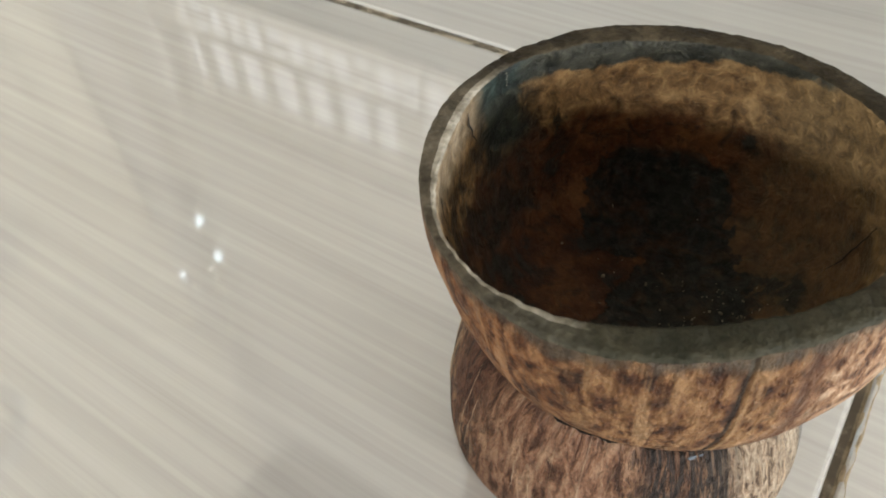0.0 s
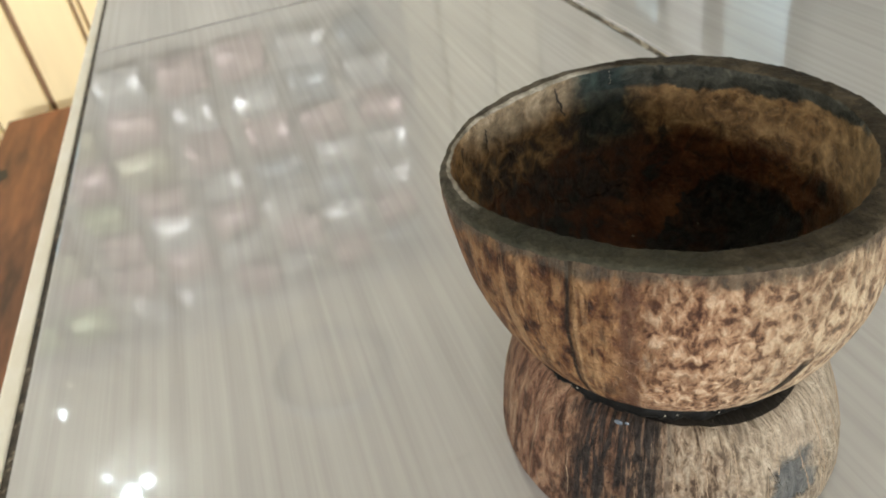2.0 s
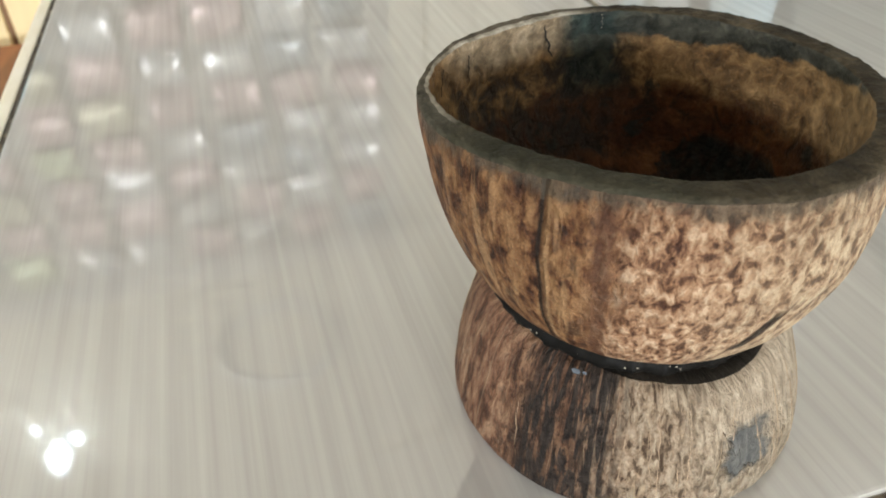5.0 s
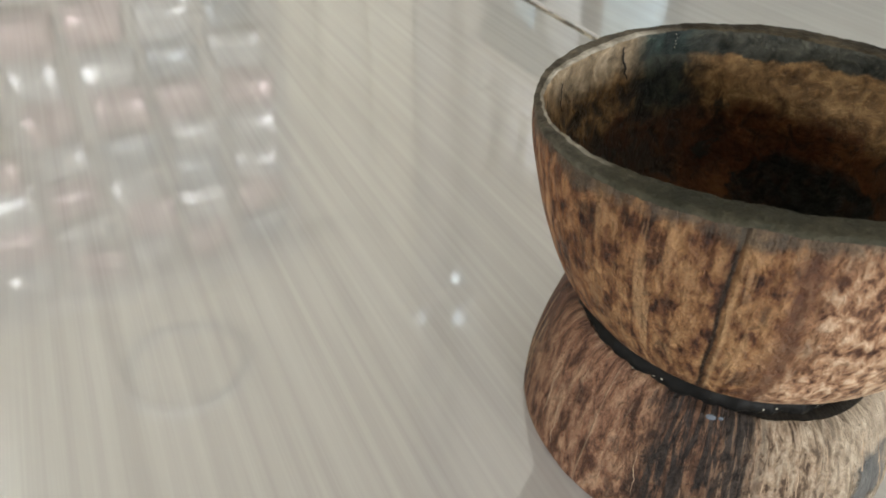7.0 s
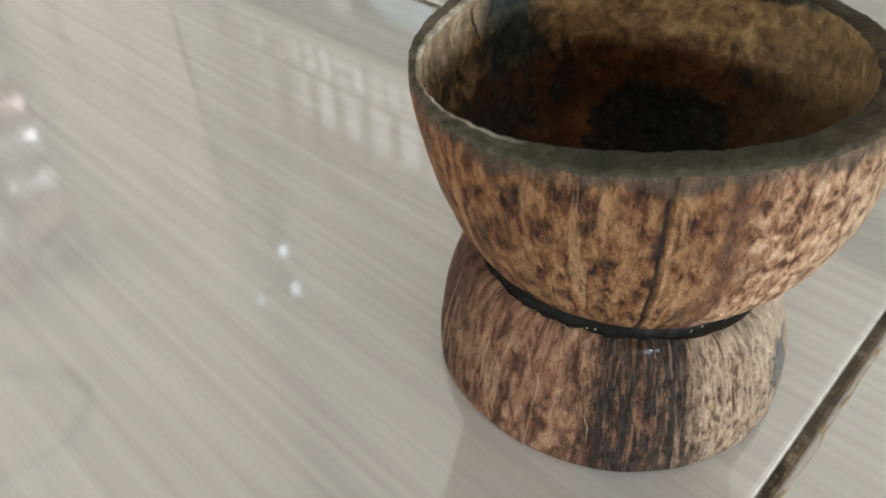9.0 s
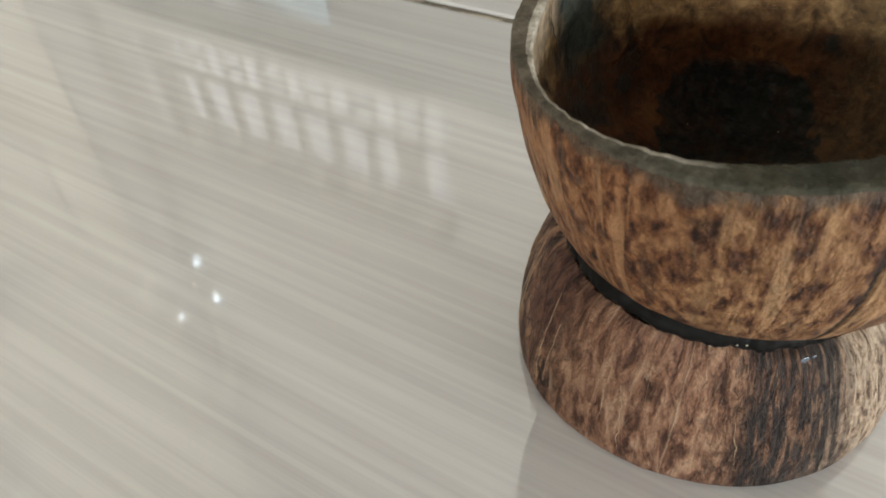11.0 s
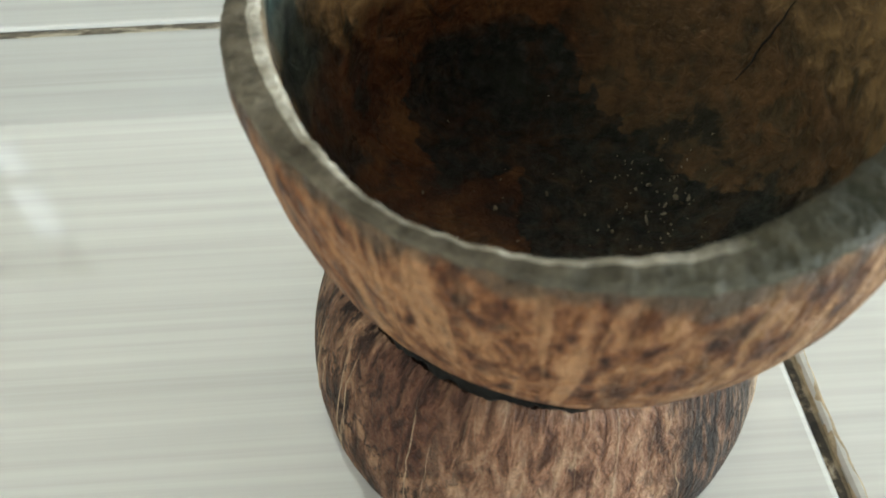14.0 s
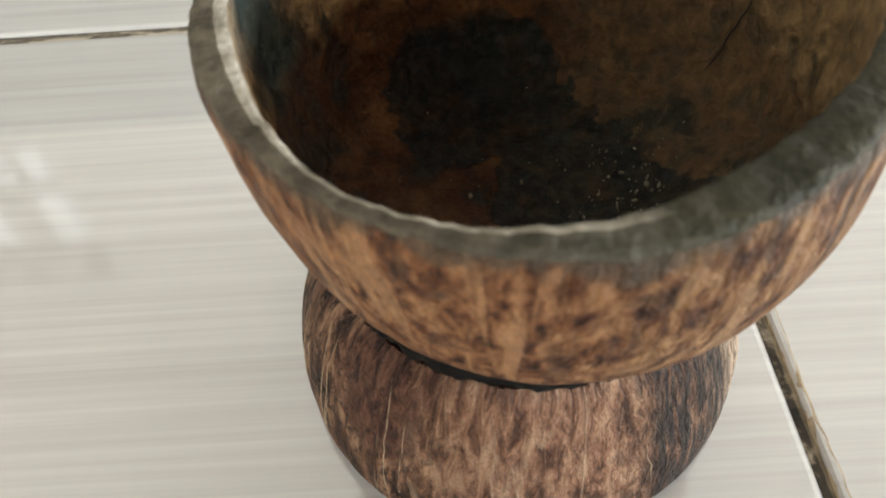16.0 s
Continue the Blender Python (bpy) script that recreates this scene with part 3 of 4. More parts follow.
def grille(name, y, hole, label):
    """A cast grille in the wall: a low row of small openings, a rail, and a row of tall ones with uneven bars."""
    x0, x1, z0, z1 = hole
    top = empty(name, ((x0 + x1) / 2, y, z0), label, "window", kind="structure")
    inv = Matrix.Translation(-Vector(top.location))

    def piece(kind, lo, hi):
        b = box(lo, hi, 0.003)
        b.transform(inv)
        part(kind, b, GRILLE, top)

    piece("rail", (x0, y - 0.006, z0 + 0.068), (x1, y + 0.006, z0 + 0.084))
    random.seed(21)
    for k in range(1, 15):
        x = x0 + k * (x1 - x0) / 15
        piece("small_bar", (x - random.uniform(0.004, 0.010), y - 0.005, z0), (x + random.uniform(0.004, 0.010), y + 0.005, z0 + 0.068))
        if k % 2:
            piece("cross_piece", (x + 0.010, y - 0.004, z0 + random.uniform(0.022, 0.034)), (x + 0.039, y + 0.004, z0 + random.uniform(0.040, 0.050)))
    for k in range(1, 9):
        x = x0 + k * (x1 - x0) / 9
        half = 0.030 if k == 8 else random.uniform(0.011, 0.017)
        piece("bar", (x - half, y - 0.005, z0 + 0.084), (x + half, y + 0.005, z1))
    return top


grille("window_1", NORTH + 0.008, NORTH_HOLE, "pale cast wall grille with daylight behind it")
slab("trim", (WEST, NORTH - 0.03, 0.001), (-1.29, NORTH - 0.001, HIGH), POST, "dull grey corner post between board wall and window", "post")


def tube(name, points, radius, material, label="", parent=None):
    """A round tube that bends through points."""
    cu = bpy.data.curves.new(name, "CURVE")
    cu.dimensions, cu.bevel_depth, cu.bevel_resolution, cu.use_fill_caps = "3D", radius, 3, True
    sp = cu.splines.new("BEZIER")
    sp.bezier_points.add(len(points) - 1)
    for bp, p in zip(sp.bezier_points, points):
        bp.co, bp.handle_left_type, bp.handle_right_type = p, "AUTO", "AUTO"
    ob = bpy.data.objects.new(name, cu)
    bm = bmesh.new()
    bm.from_mesh(ob.to_mesh())
    ob.to_mesh_clear()
    bpy.data.objects.remove(ob)
    bpy.data.curves.remove(cu)
    return smooth(part(name, bm, material, parent, label))


conduit = tube("conduit", [(WEST + 0.035, NORTH - 0.045, 1.30), (WEST + 0.035, NORTH - 0.045, 1.45), (WEST + 0.02, 0.775, 1.60), (WEST + 0.02, 0.58, 1.675), (WEST + 0.02, 0.40, 1.71), (WEST + 0.02, 0.15, 1.73)], 0.012, EDGE)
tagged(conduit, "pale plastic cable conduit bending along the board wall", "conduit", kind="structure")

# dark painted dado under the grille, with pale blue packets standing against it
slab("dado", (-1.254, NORTH - 0.012, 0.001), (0.60, NORTH - 0.001, 0.452), DADO, "dull dark grey-green dado board on the wall", "wall panel")


# ---- the tiled counter ----
C0, C1, R0 = -0.4415, 0.0585, 0.0
TX, TY, GAP, GAPX = 0.5, 0.3026, 0.0046, 0.0026
counter = empty("counter", (0, 0, LOW), "shop counter topped with glossy pale streaked tiles", "counter")


def on_counter(bm):
    bm.transform(Matrix.Translation((0, 0, -LOW)))
    return bm


part("core", on_counter(box((-1.345, 0.002, LOW + 0.06), (1.06, 0.838, -0.0085))), PLASTER, counter, "rendered masonry core")
part("grout", on_counter(box((-1.345, -0.0019, -0.0085), (1.06, 0.838, -0.0012))), GROUT, counter, "dirty dark grout with pale crumbling bits")


# clay-coloured mortar smeared over one side of the joint beside the bowl
bm = bmesh.new()
rows = []
for i in range(161):
    y = 0.004 + (0.2985 - 0.004) * i / 160
    w = 0.0019 + 0.0007 * noise.noise((y * 60, 3, 1)) + 0.0004 * noise.noise((y * 260, 7, 1))
    x0 = C1 + 0.0011 + 0.0003 * noise.noise((y * 180, 1, 5))
    rows.append([bm.verts.new((x0, y, -0.0022)), bm.verts.new((x0 + 0.0002, y, -0.0008 + 0.0003 * noise.noise((y * 200, 9, 2)))), bm.verts.new((x0 + 0.55 * w, y, -0.0001 + 0.0002 * noise.noise((y * 150, 4, 2)))), bm.verts.new((x0 + w, y, 0.00012)), bm.verts.new((x0 + w + 0.0002, y, -0.0005))])
for p, q in zip(rows, rows[1:]):
    for k in range(4):
        bm.faces.new((p[k], p[k + 1], q[k + 1], q[k])).smooth = True
part("mortar_smear", on_counter(bm), MORTAR, counter, "crumbling clay-coloured mortar")


# ---- the coconut bowl ----
CX, CY = 0.0070, 0.1762
bowl = empty("coconut_bowl", (CX, CY, 0.0), "footed bowl made of two scraped brown coconut shell halves", "bowl")
SEG = 288


def lathe(profile, wobble):
    """A lathe of (r, z, material) rings; wobble(a, r, z, material) gives the real place."""
    bm = bmesh.new()
    rings = []
    for r, z, mm in profile:
        if r < 1e-6:
            rings.append([bm.verts.new((0, 0, z))])
            continue
        ring = []
        for i in range(SEG):
            a = 2 * math.pi * i / SEG
            ring.append(bm.verts.new(wobble(a, r, z, mm)))
        rings.append(ring)
    for k in range(len(rings) - 1):
        a, b = rings[k], rings[k + 1]
        for i in range(SEG):
            j = (i + 1) % SEG
            if len(a) == 1:
                f = bm.faces.new((a[0], b[i], b[j]))
            elif len(b) == 1:
                f = bm.faces.new((a[i], b[0], a[j]))
            else:
                f = bm.faces.new((a[i], b[i], b[j], a[j]))
            f.material_index = profile[k + 1][2]
            f.smooth = True
    bmesh.ops.recalc_face_normals(bm, faces=bm.faces[:])
    return bm


def curve_profile(pts, n, m):
    """A Catmull-Rom curve through (r, z) pairs."""
    out = []
    P = [pts[0]] + list(pts) + [pts[-1]]
    for i in range(1, len(P) - 2):
        for k in range(n):
            t = k / n
            w = [0.5 * (-t + 2 * t * t - t ** 3), 0.5 * (2 - 5 * t * t + 3 * t ** 3), 0.5 * (t + 4 * t * t - 3 * t ** 3), 0.5 * (t ** 3 - t * t)]
            out.append((sum(a * p[0] for a, p in zip(w, P[i - 1:i + 3])), sum(a * p[1] for a, p in zip(w, P[i - 1:i + 3])), m))
    return out + [(*pts[-1], m)]


RIM_Z = 0.0830
TILT_X, TILT_Y = 0.007, 0.003


# uneven outline of the sawn mouth: waves one to five times round, outside and inside
MOUTH_OUT = ((0.0267, -0.0523), (-0.0005, 0.0091), (0.0103, 0.0150), (0.0094, -0.0025), (0.0044, -0.0061))
MOUTH_IN = ((0.0142, -0.0801), (-0.0054, 0.0318), (0.0155, 0.0199), (0.0111, -0.0213), (-0.0024, 0.0025))


def waves(a, series):
    return sum(p * math.cos((k + 1) * a) + q * math.sin((k + 1) * a) for k, (p, q) in enumerate(series))


def lump(a, deg):
    return math.exp(-((math.degrees(a) - deg + 180) % 360 - 180) ** 2 / 1000)


def bowl_shape(a, r, z, series=MOUTH_OUT):
    c, s = math.cos(a), math.sin(a)
    up = max(0.0, min(1.0, (z - 0.038) / (RIM_Z - 0.038)))
    n = noise.noise((c * 1.6, s * 1.6, z * 26)) * 0.0004 + noise.noise((c * 7, s * 7, z * 160)) * 0.00022
    rr = r * (1 + up ** 0.8 * waves(a, series)) + (n if r > 0.02 else 0)
    swell = math.sin(math.pi * up) * (1 - up)
    rr += 0.0042 * swell * max(0.0, math.cos(a + 0.5)) ** 1.5 if r > 0.028 else 0.0
    rr += (0.0009 * lump(a, -58) * math.exp(-((z - 0.0685) / 0.0095) ** 2) + 0.0014 * lump(a, 5) * math.exp(-((z - 0.0660) / 0.0110) ** 2)) if series is MOUTH_OUT else 0.0
    rr += 0.0007 * lump(a, 32) * up if r > 0.028 else 0.0
    sag = 0.0013 * max(0.0, math.cos(a + 0.35)) ** 2 * (1 - up) ** 3
    lean = 0.0008 * swell
    x, y = rr * c + 0.6 * lean, rr * s + 0.8 * lean
    zz = z + up * (TILT_X * x + TILT_Y * y) - (1 - up) * (0.036 * x + 0.030 * y) - sag
    if z > RIM_Z - 0.0012:
        q = 1 + 0.004 * noise.noise((c * 17, s * 17, 2)) + 0.0045 * noise.noise((c * 52, s * 52, 8)) + 0.006 * max(-0.35, noise.noise((c * 110, s * 110, 4)))
        x, y = x * q, y * q
        zz += noise.noise((c * 5, s * 5, 3)) * 0.0005 + noise.noise((c * 22, s * 22, 9)) * 0.00022 + noise.noise((c * 90, s * 90, 1)) * 0.00016
    return x, y, zz


OUT = [(0.0288, 0.0380), (0.0316, 0.0388), (0.0352, 0.0432), (0.0388, 0.0510), (0.0413, 0.0600), (0.0427, 0.0690), (0.0436, 0.0780), (0.0434, 0.0821)]
INN = [(0.0384, 0.0820), (0.0385, 0.0770), (0.0374, 0.0690), (0.0352, 0.0590), (0.0315, 0.0510), (0.0262, 0.0455), (0.0190, 0.0424), (0.0100, 0.0410), (0.0, 0.0405)]


def mouth(a, r, z, m):
    if m == 2:
        return bowl_shape(a, r, z, MOUTH_IN)
    if m in (1, 3):
        k = (0.0434 - r) / (0.0434 - 0.0386)
        p, q = bowl_shape(a, 0.0434, z), bowl_shape(a, 0.0386, z, MOUTH_IN)
        return tuple(u + (w - u) * k for u, w in zip(p, q))
    return bowl_shape(a, r, z)


profile = [(0.0, 0.0355, 0), (0.020, 0.0360, 0)] + curve_profile(OUT, 7, 0) + [(0.0432, 0.0829, 1), (0.0424, 0.0831, 1), (0.0412, 0.0832, 1), (0.0402, 0.0832, 1), (0.0394, 0.0832, 3), (0.0389, 0.0831, 3), (0.0386, 0.0828, 3)] + curve_profile(INN, 7, 2)
shell = part("bowl", lathe(profile, mouth), [SHELL, RIM, INSIDE, LIP], bowl, "upper shell half, mottled tan and brown, with a sawn grey rim")


def base_shape(a, r, z, m):
    c, s = math.cos(a), math.sin(a)
    n = noise.noise((c * 1.5 + 7, s * 1.5, z * 30)) * 0.0006 + noise.noise((c * 8 + 3, s * 8, z * 120)) * 0.0002
    rr = r * (1 + (0.006 + 0.022 * math.sin(math.pi * min(1, z / 0.036))) * math.cos(2 * a) + 0.012 * math.sin(2 * a)) + (n if r > 0.02 else 0)
    drop = 1 - 0.066 * max(0.0, math.cos(a - 0.40)) ** 2 - 0.026 * max(0.0, math.cos(a + 0.35)) ** 2 - 0.050 * max(0.0, math.cos(a - 0.1)) ** 6
    return rr * c - 0.0002, rr * s + 0.0011, z * drop


BASE_OUT = [(0.0414, 0.0003), (0.0419, 0.0015), (0.0416, 0.0070), (0.0405, 0.0140), (0.0387, 0.0210), (0.0366, 0.0275), (0.0343, 0.0322), (0.0318, 0.0340), (0.0290, 0.0346)]
profile = [(0.0360, 0.0260, 0), (0.0372, 0.0003, 0)] + curve_profile(BASE_OUT, 6, 0) + [(0.0, 0.0347, 0)]
profile = [(0.0, 0.0300, 0), (0.028, 0.0290, 0)] + profile
part("base", lathe(profile, base_shape), SHELL_BASE, bowl, "upturned lower shell half, streaky dark brown")


def ring_shape(a, r, z, m):
    c, s = math.cos(a), math.sin(a)
    rr = r + noise.noise((c * 6, s * 6, z * 300)) * 0.0008 + noise.noise((c * 17, s * 17, z * 500)) * 0.0006 + noise.noise((c * 45, s * 45, z * 900)) * 0.0004
    return rr * c, rr * s, z + noise.noise((c * 9, s * 9, 5)) * 0.0004 + noise.noise((c * 40, s * 40, z * 400)) * 0.0003 - (0.02 * rr * c + 0.018 * rr * s) - 0.0009 * max(0.0, math.cos(a + 0.1)) ** 2


seam = [(0.022, 0.0335, 0), (0.0300, 0.0338, 0), (0.0316, 0.0347, 0), (0.0319, 0.0358, 0), (0.0315, 0.0370, 0), (0.0304, 0.0385, 0), (0.0285, 0.0398, 0), (0.022, 0.0400, 0)]
part("glue_seam", lathe(seam, ring_shape), GLUE, bowl, "uneven black resin between the two shell halves")


def on_inside(deg, z, out=0.0003):
    """A place on the inner wall at that angle and height, a little in front of it."""
    a = radians(deg)
    z = min(z, INN[0][1])
    for (r1, z1), (r0, z0) in zip(INN, INN[1:]):
        if z0 <= z <= z1 + 1e-9:
            r = r0 + (r1 - r0) * (z - z0) / (z1 - z0)
            x, y, zz = bowl_shape(a, r, z, MOUTH_IN)
            k = 1 - out / math.hypot(x, y)
            return Vector((x * k, y * k, zz + out * 0.6))
    return Vector((0, 0, z))


def ribbon(points, width, material, parent, name, label=""):
    """A thin crooked strip with some thickness along points on the inner wall."""
    bm = bmesh.new()
    rows = []
    for i, p in enumerate(points):
        w = width * (0.35 + 0.65 * math.sin(math.pi * (i + 0.6) / (len(points) + 0.2)))
        inward = Vector((-p.x, -p.y, 0)).normalized()
        side = inward.cross(Vector((0, 0, 1)))
        rows.append([bm.verts.new(p + side * w / 2), bm.verts.new(p + inward * 0.00012), bm.verts.new(p - side * w / 2)])
    for a, b in zip(rows, rows[1:]):
        for k in range(2):
            bm.faces.new((a[k], a[k + 1], b[k + 1], b[k]))
    return part(name, bm, material, parent, label)


random.seed(3)
for deg, z0, z1, lean in ((-168.0, 0.0815, 0.0732, -3.0), (-135.0, 0.0805, 0.0745, 1.5), (-121.0, 0.0810, 0.0760, 4.0)):
    n = 9
    pts = [on_inside(deg + lean * i / n + random.uniform(-0.7, 0.7), z0 + (z1 - z0) * i / n) for i in range(n + 1)]
    ribbon(pts, 0.0006, CRACK, shell, "crack", "fine dark crack below the rim")
pts = [on_inside(21.5 + 0.5 * i + random.uniform(-0.4, 0.4), 0.0690 - 0.00155 * i) for i in range(10)]
ribbon(pts, 0.00045, CRACK, shell, "crack", "long dark crack down the inner wall")
pts = [on_inside(169.0 + random.uniform(-0.5, 0.5), 0.0820 - 0.0008 * i) for i in range(5)]
for p in pts:
    bm = bmesh.new()
    bmesh.ops.create_icosphere(bm, subdivisions=1, radius=random.uniform(0.00010, 0.00017), matrix=Matrix.Translation(p))
    part("glue_bead", bm, PALE, shell)

# crumbs lying in the bottom
bm = bmesh.new()
for i in range(110):
    deg, rad = random.gauss(-2, 25), abs(random.gauss(0.0185, 0.004))
    if random.random() < 0.25:
        deg, rad = random.uniform(0, 360), random.uniform(0.004, 0.026)
    z = next(z0 + (z1 - z0) * (rad - r0) / (r1 - r0) for (r1, z1), (r0, z0) in zip(INN, INN[1:]) if r0 <= rad <= r1 and r1 > r0)
    size = random.choice((0.0002, 0.00025, 0.00025, 0.0003, 0.0004, 0.0006))
    m = Matrix.Translation((rad * math.cos(radians(deg)), rad * math.sin(radians(deg)), z + size * 0.6)) @ Euler([random.uniform(0, 6) for _ in range(3)]).to_matrix().to_4x4() @ Matrix.Diagonal((1, random.uniform(0.3, 0.9), random.uniform(0.2, 0.5), 1))
    bmesh.ops.create_icosphere(bm, subdivisions=1, radius=size, matrix=m)
crumbs = tagged(part("crumbs", bm, CRUMB), "pale dry crumbs in the bottom of the bowl", "crumbs", kind="stuff")
crumbs.location = (CX, CY, 0)
# pale fibres left standing on the base, running down from the seam
def on_base(deg, z, out):
    a = radians(deg)
    for (r0, z0), (r1, z1) in zip(BASE_OUT, BASE_OUT[1:]):
        if z0 <= z <= z1:
            x, y, zz = base_shape(a, r0 + (r1 - r0) * (z - z0) / (z1 - z0), z, 0)
            k = 1 + out / math.hypot(x, y)
            return Vector((x * k, y * k, zz))
    return Vector((0, 0, z))


random.seed(8)
FIBRES = [(26, 0.0325, 0.005), (36, 0.0318, 0.002), (8, 0.0325, 0.021), (-8, 0.0320, 0.008), (-18, 0.0325, 0.004), (-27, 0.0300, 0.010)]
FIBRES += [(random.uniform(-175, -64), random.uniform(0.016, 0.033), random.uniform(0.001, 0.012)) for _ in range(10)]
FIBRES += [(random.uniform(-30, 60), random.uniform(0.016, 0.033), random.uniform(0.001, 0.012)) for _ in range(10)]
for deg, z1, z0 in FIBRES:
    n = 12
    bm = bmesh.new()
    rows = []
    drift, wide = random.uniform(-3.0, 3.0), random.uniform(0.0002, 0.00045) * (1.5 if deg > -31 else 1.0)
    for i in range(n + 1):
        w = wide * (0.25 + 0.75 * math.sin(math.pi * (i + 0.5) / (n + 1)) * random.uniform(0.7, 1.2))
        d = deg + drift * i / n + 1.1 * noise.noise((deg, i * 0.35, 1)) + 0.5 * noise.noise((deg, i * 0.9, 6))
        z, g = z1 + (z0 - z1) * i / n, math.degrees(w / 2 / 0.038)
        rows.append([bm.verts.new(on_base(d - g, z, -0.0002)), bm.verts.new(on_base(d, z, 0.0002)), bm.verts.new(on_base(d + g, z, -0.0002))])
    for p, q in zip(rows, rows[1:]):
        for k in range(2):
            bm.faces.new((p[k], q[k], q[k + 1], p[k + 1])).smooth = True
    part("fibre", bm, FIBRE, bowl, "pale wavering fibre")

# a pale drip of glue and small spills along the seam
for deg, z, size in ((-45.5, 0.0326, 0.0009), (-42.5, 0.0328, 0.0005), (-66, 0.0344, 0.0006), (-24, 0.0346, 0.0006), (-12, 0.0350, 0.0005), (20, 0.0348, 0.0006), *[(random.uniform(-95, 45), random.uniform(0.0342, 0.0366), random.uniform(0.00015, 0.0003)) for _ in range(20)]):
    a = radians(deg)
    r = 0.0337 if z < 0.034 else 0.0306 if size > 0.0004 else 0.0319
    bm = bmesh.new()
    bmesh.ops.create_icosphere(bm, subdivisions=2, radius=size, matrix=Matrix.Translation((r * math.cos(a), r * math.sin(a), z)) @ Matrix.Rotation(a, 4, "Z") @ Matrix.Diagonal((0.3, 1.1, 0.9, 1)))
    smooth(part("glue_drip" if size > 0.0004 else "speck", bm, SLATE if z < 0.034 else PALE, bowl, "hardened pale drip of glue"))


# ---- the bench below the counter ----
bench = empty("bench", (-0.48, -0.19, LOW), "low worn brown wooden bench beside the counter", "bench")
BZ = -0.315 - LOW


def bench_part(name, lo, hi, bevel, label=""):
    return part(name, box(lo, hi, bevel, 2), BENCH, bench, label)


bench_part("seat", (-0.80, -0.143, BZ - 0.035), (0.80, 0.002, BZ), 0.004)
bench_part("seat", (-0.80, 0.006, BZ - 0.035), (0.80, 0.140, BZ - 0.001), 0.004)
for sx in (-0.70, 0.70):
    for sy in (-0.115, 0.10):
        bench_part("leg", (sx - 0.025, sy - 0.02, 0), (sx + 0.025, sy + 0.02, BZ - 0.036), 0.004)
    bench_part("stretcher", (sx - 0.02, -0.094, 0.12), (sx + 0.02, 0.079, 0.16), 0.003)
random.seed(17)
bm = bmesh.new()
ring = [(a, random.uniform(0.72, 1.05)) for a in [2 * math.pi * i / 26 for i in range(26)]]
cap = bm.faces.new([bm.verts.new((-0.565 + 0.026 * k * math.cos(a), max(-0.1405, -0.124 + 0.019 * k * math.sin(a)), BZ + 0.0002)) for a, k in ring])
lifted = bmesh.ops.extrude_face_region(bm, geom=[cap])
bmesh.ops.translate(bm, vec=(0, 0, 0.0004), verts=[v for v in lifted["geom"] if isinstance(v, bmesh.types.BMVert)])
part("stain", bm, STAIN, bench, "dark greenish stain on the seat's edge")


# ---- hanging sachets ----
def foil(name, colour, rough=0.28, metal=0.25):
    return plain(name, colour, rough, 0.3, 30.0, bump=0.6, metal=metal, rnd=5.0)


FOILS = [foil("foil_blue", (0.30, 0.62, 0.88)), foil("foil_pink", (0.72, 0.56, 0.55)), foil("foil_white", (0.90, 0.91, 0.90), 0.22, 0.4),
         foil("foil_green", (0.60, 0.66, 0.45)), foil("foil_yellow", (0.86, 0.80, 0.60), 0.20, 0.4), foil("foil_grey", (0.45, 0.48, 0.50))]
BOARD = plain("pale_plywood", (0.60, 0.565, 0.51), 0.6, 0.3, 8.0, (1, 1, 0.3))
HOOP = plain("dull_grey_plastic", (0.78, 0.77, 0.73), 0.6, 0.15, 30.0)
STEEL = plain("wire_steel", (0.5, 0.5, 0.5), 0.3, 0.1, 50.0, metal=1.0)
tagged(part("backboard", box((WEST + 0.001, -0.57, 0.18), (WEST + 0.012, 0.42, 0.95), 0.002), BOARD), "dull pale plywood board on the cream wall", "board")
rail = empty("hanging_rail", (WEST + 0.05, -0.05, 0.87), "thin steel rail fixed along the yellow board wall", "rail")
b = bmesh.new()
bmesh.ops.create_cone(b, cap_ends=True, segments=12, radius1=0.004, radius2=0.004, depth=1.1, matrix=Matrix.Rotation(radians(90), 4, "X"))
part("rod", b, STEEL, rail)
for yy in (-0.5, 0.5):
    part("bracket", box((-0.049, yy - 0.006, -0.004), (0.006, yy + 0.006, 0.004), 0.001), STEEL, rail)


def sachet_mesh(material):
    """A filled sachet with crimped ends."""
    bm = bmesh.new()
    nx, nz, w, h = 8, 10, 0.084, 0.074
    for side in (1, -1):
        g = [[bm.verts.new((side * (0.0006 + 0.0085 * (math.sin(math.pi * i / nx) ** 0.6) * (math.sin(math.pi * min(1, max(0, (j - 1) / (nz - 2)))) ** 0.6)),
                            (i / nx - 0.5) * w, -h * j / nz)) for i in range(nx + 1)] for j in range(nz + 1)]
        for j in range(nz):
            for i in range(nx):
                f = bm.faces.new((g[j][i], g[j][i + 1], g[j + 1][i + 1], g[j + 1][i]))
                f.smooth = True
    bmesh.ops.remove_doubles(bm, verts=bm.verts[:], dist=0.0013)
    bmesh.ops.recalc_face_normals(bm, faces=bm.faces[:])
    me = bpy.data.meshes.new("sachet")
    bm.to_mesh(me)
    bm.free()
    me.materials.append(material)
    return me


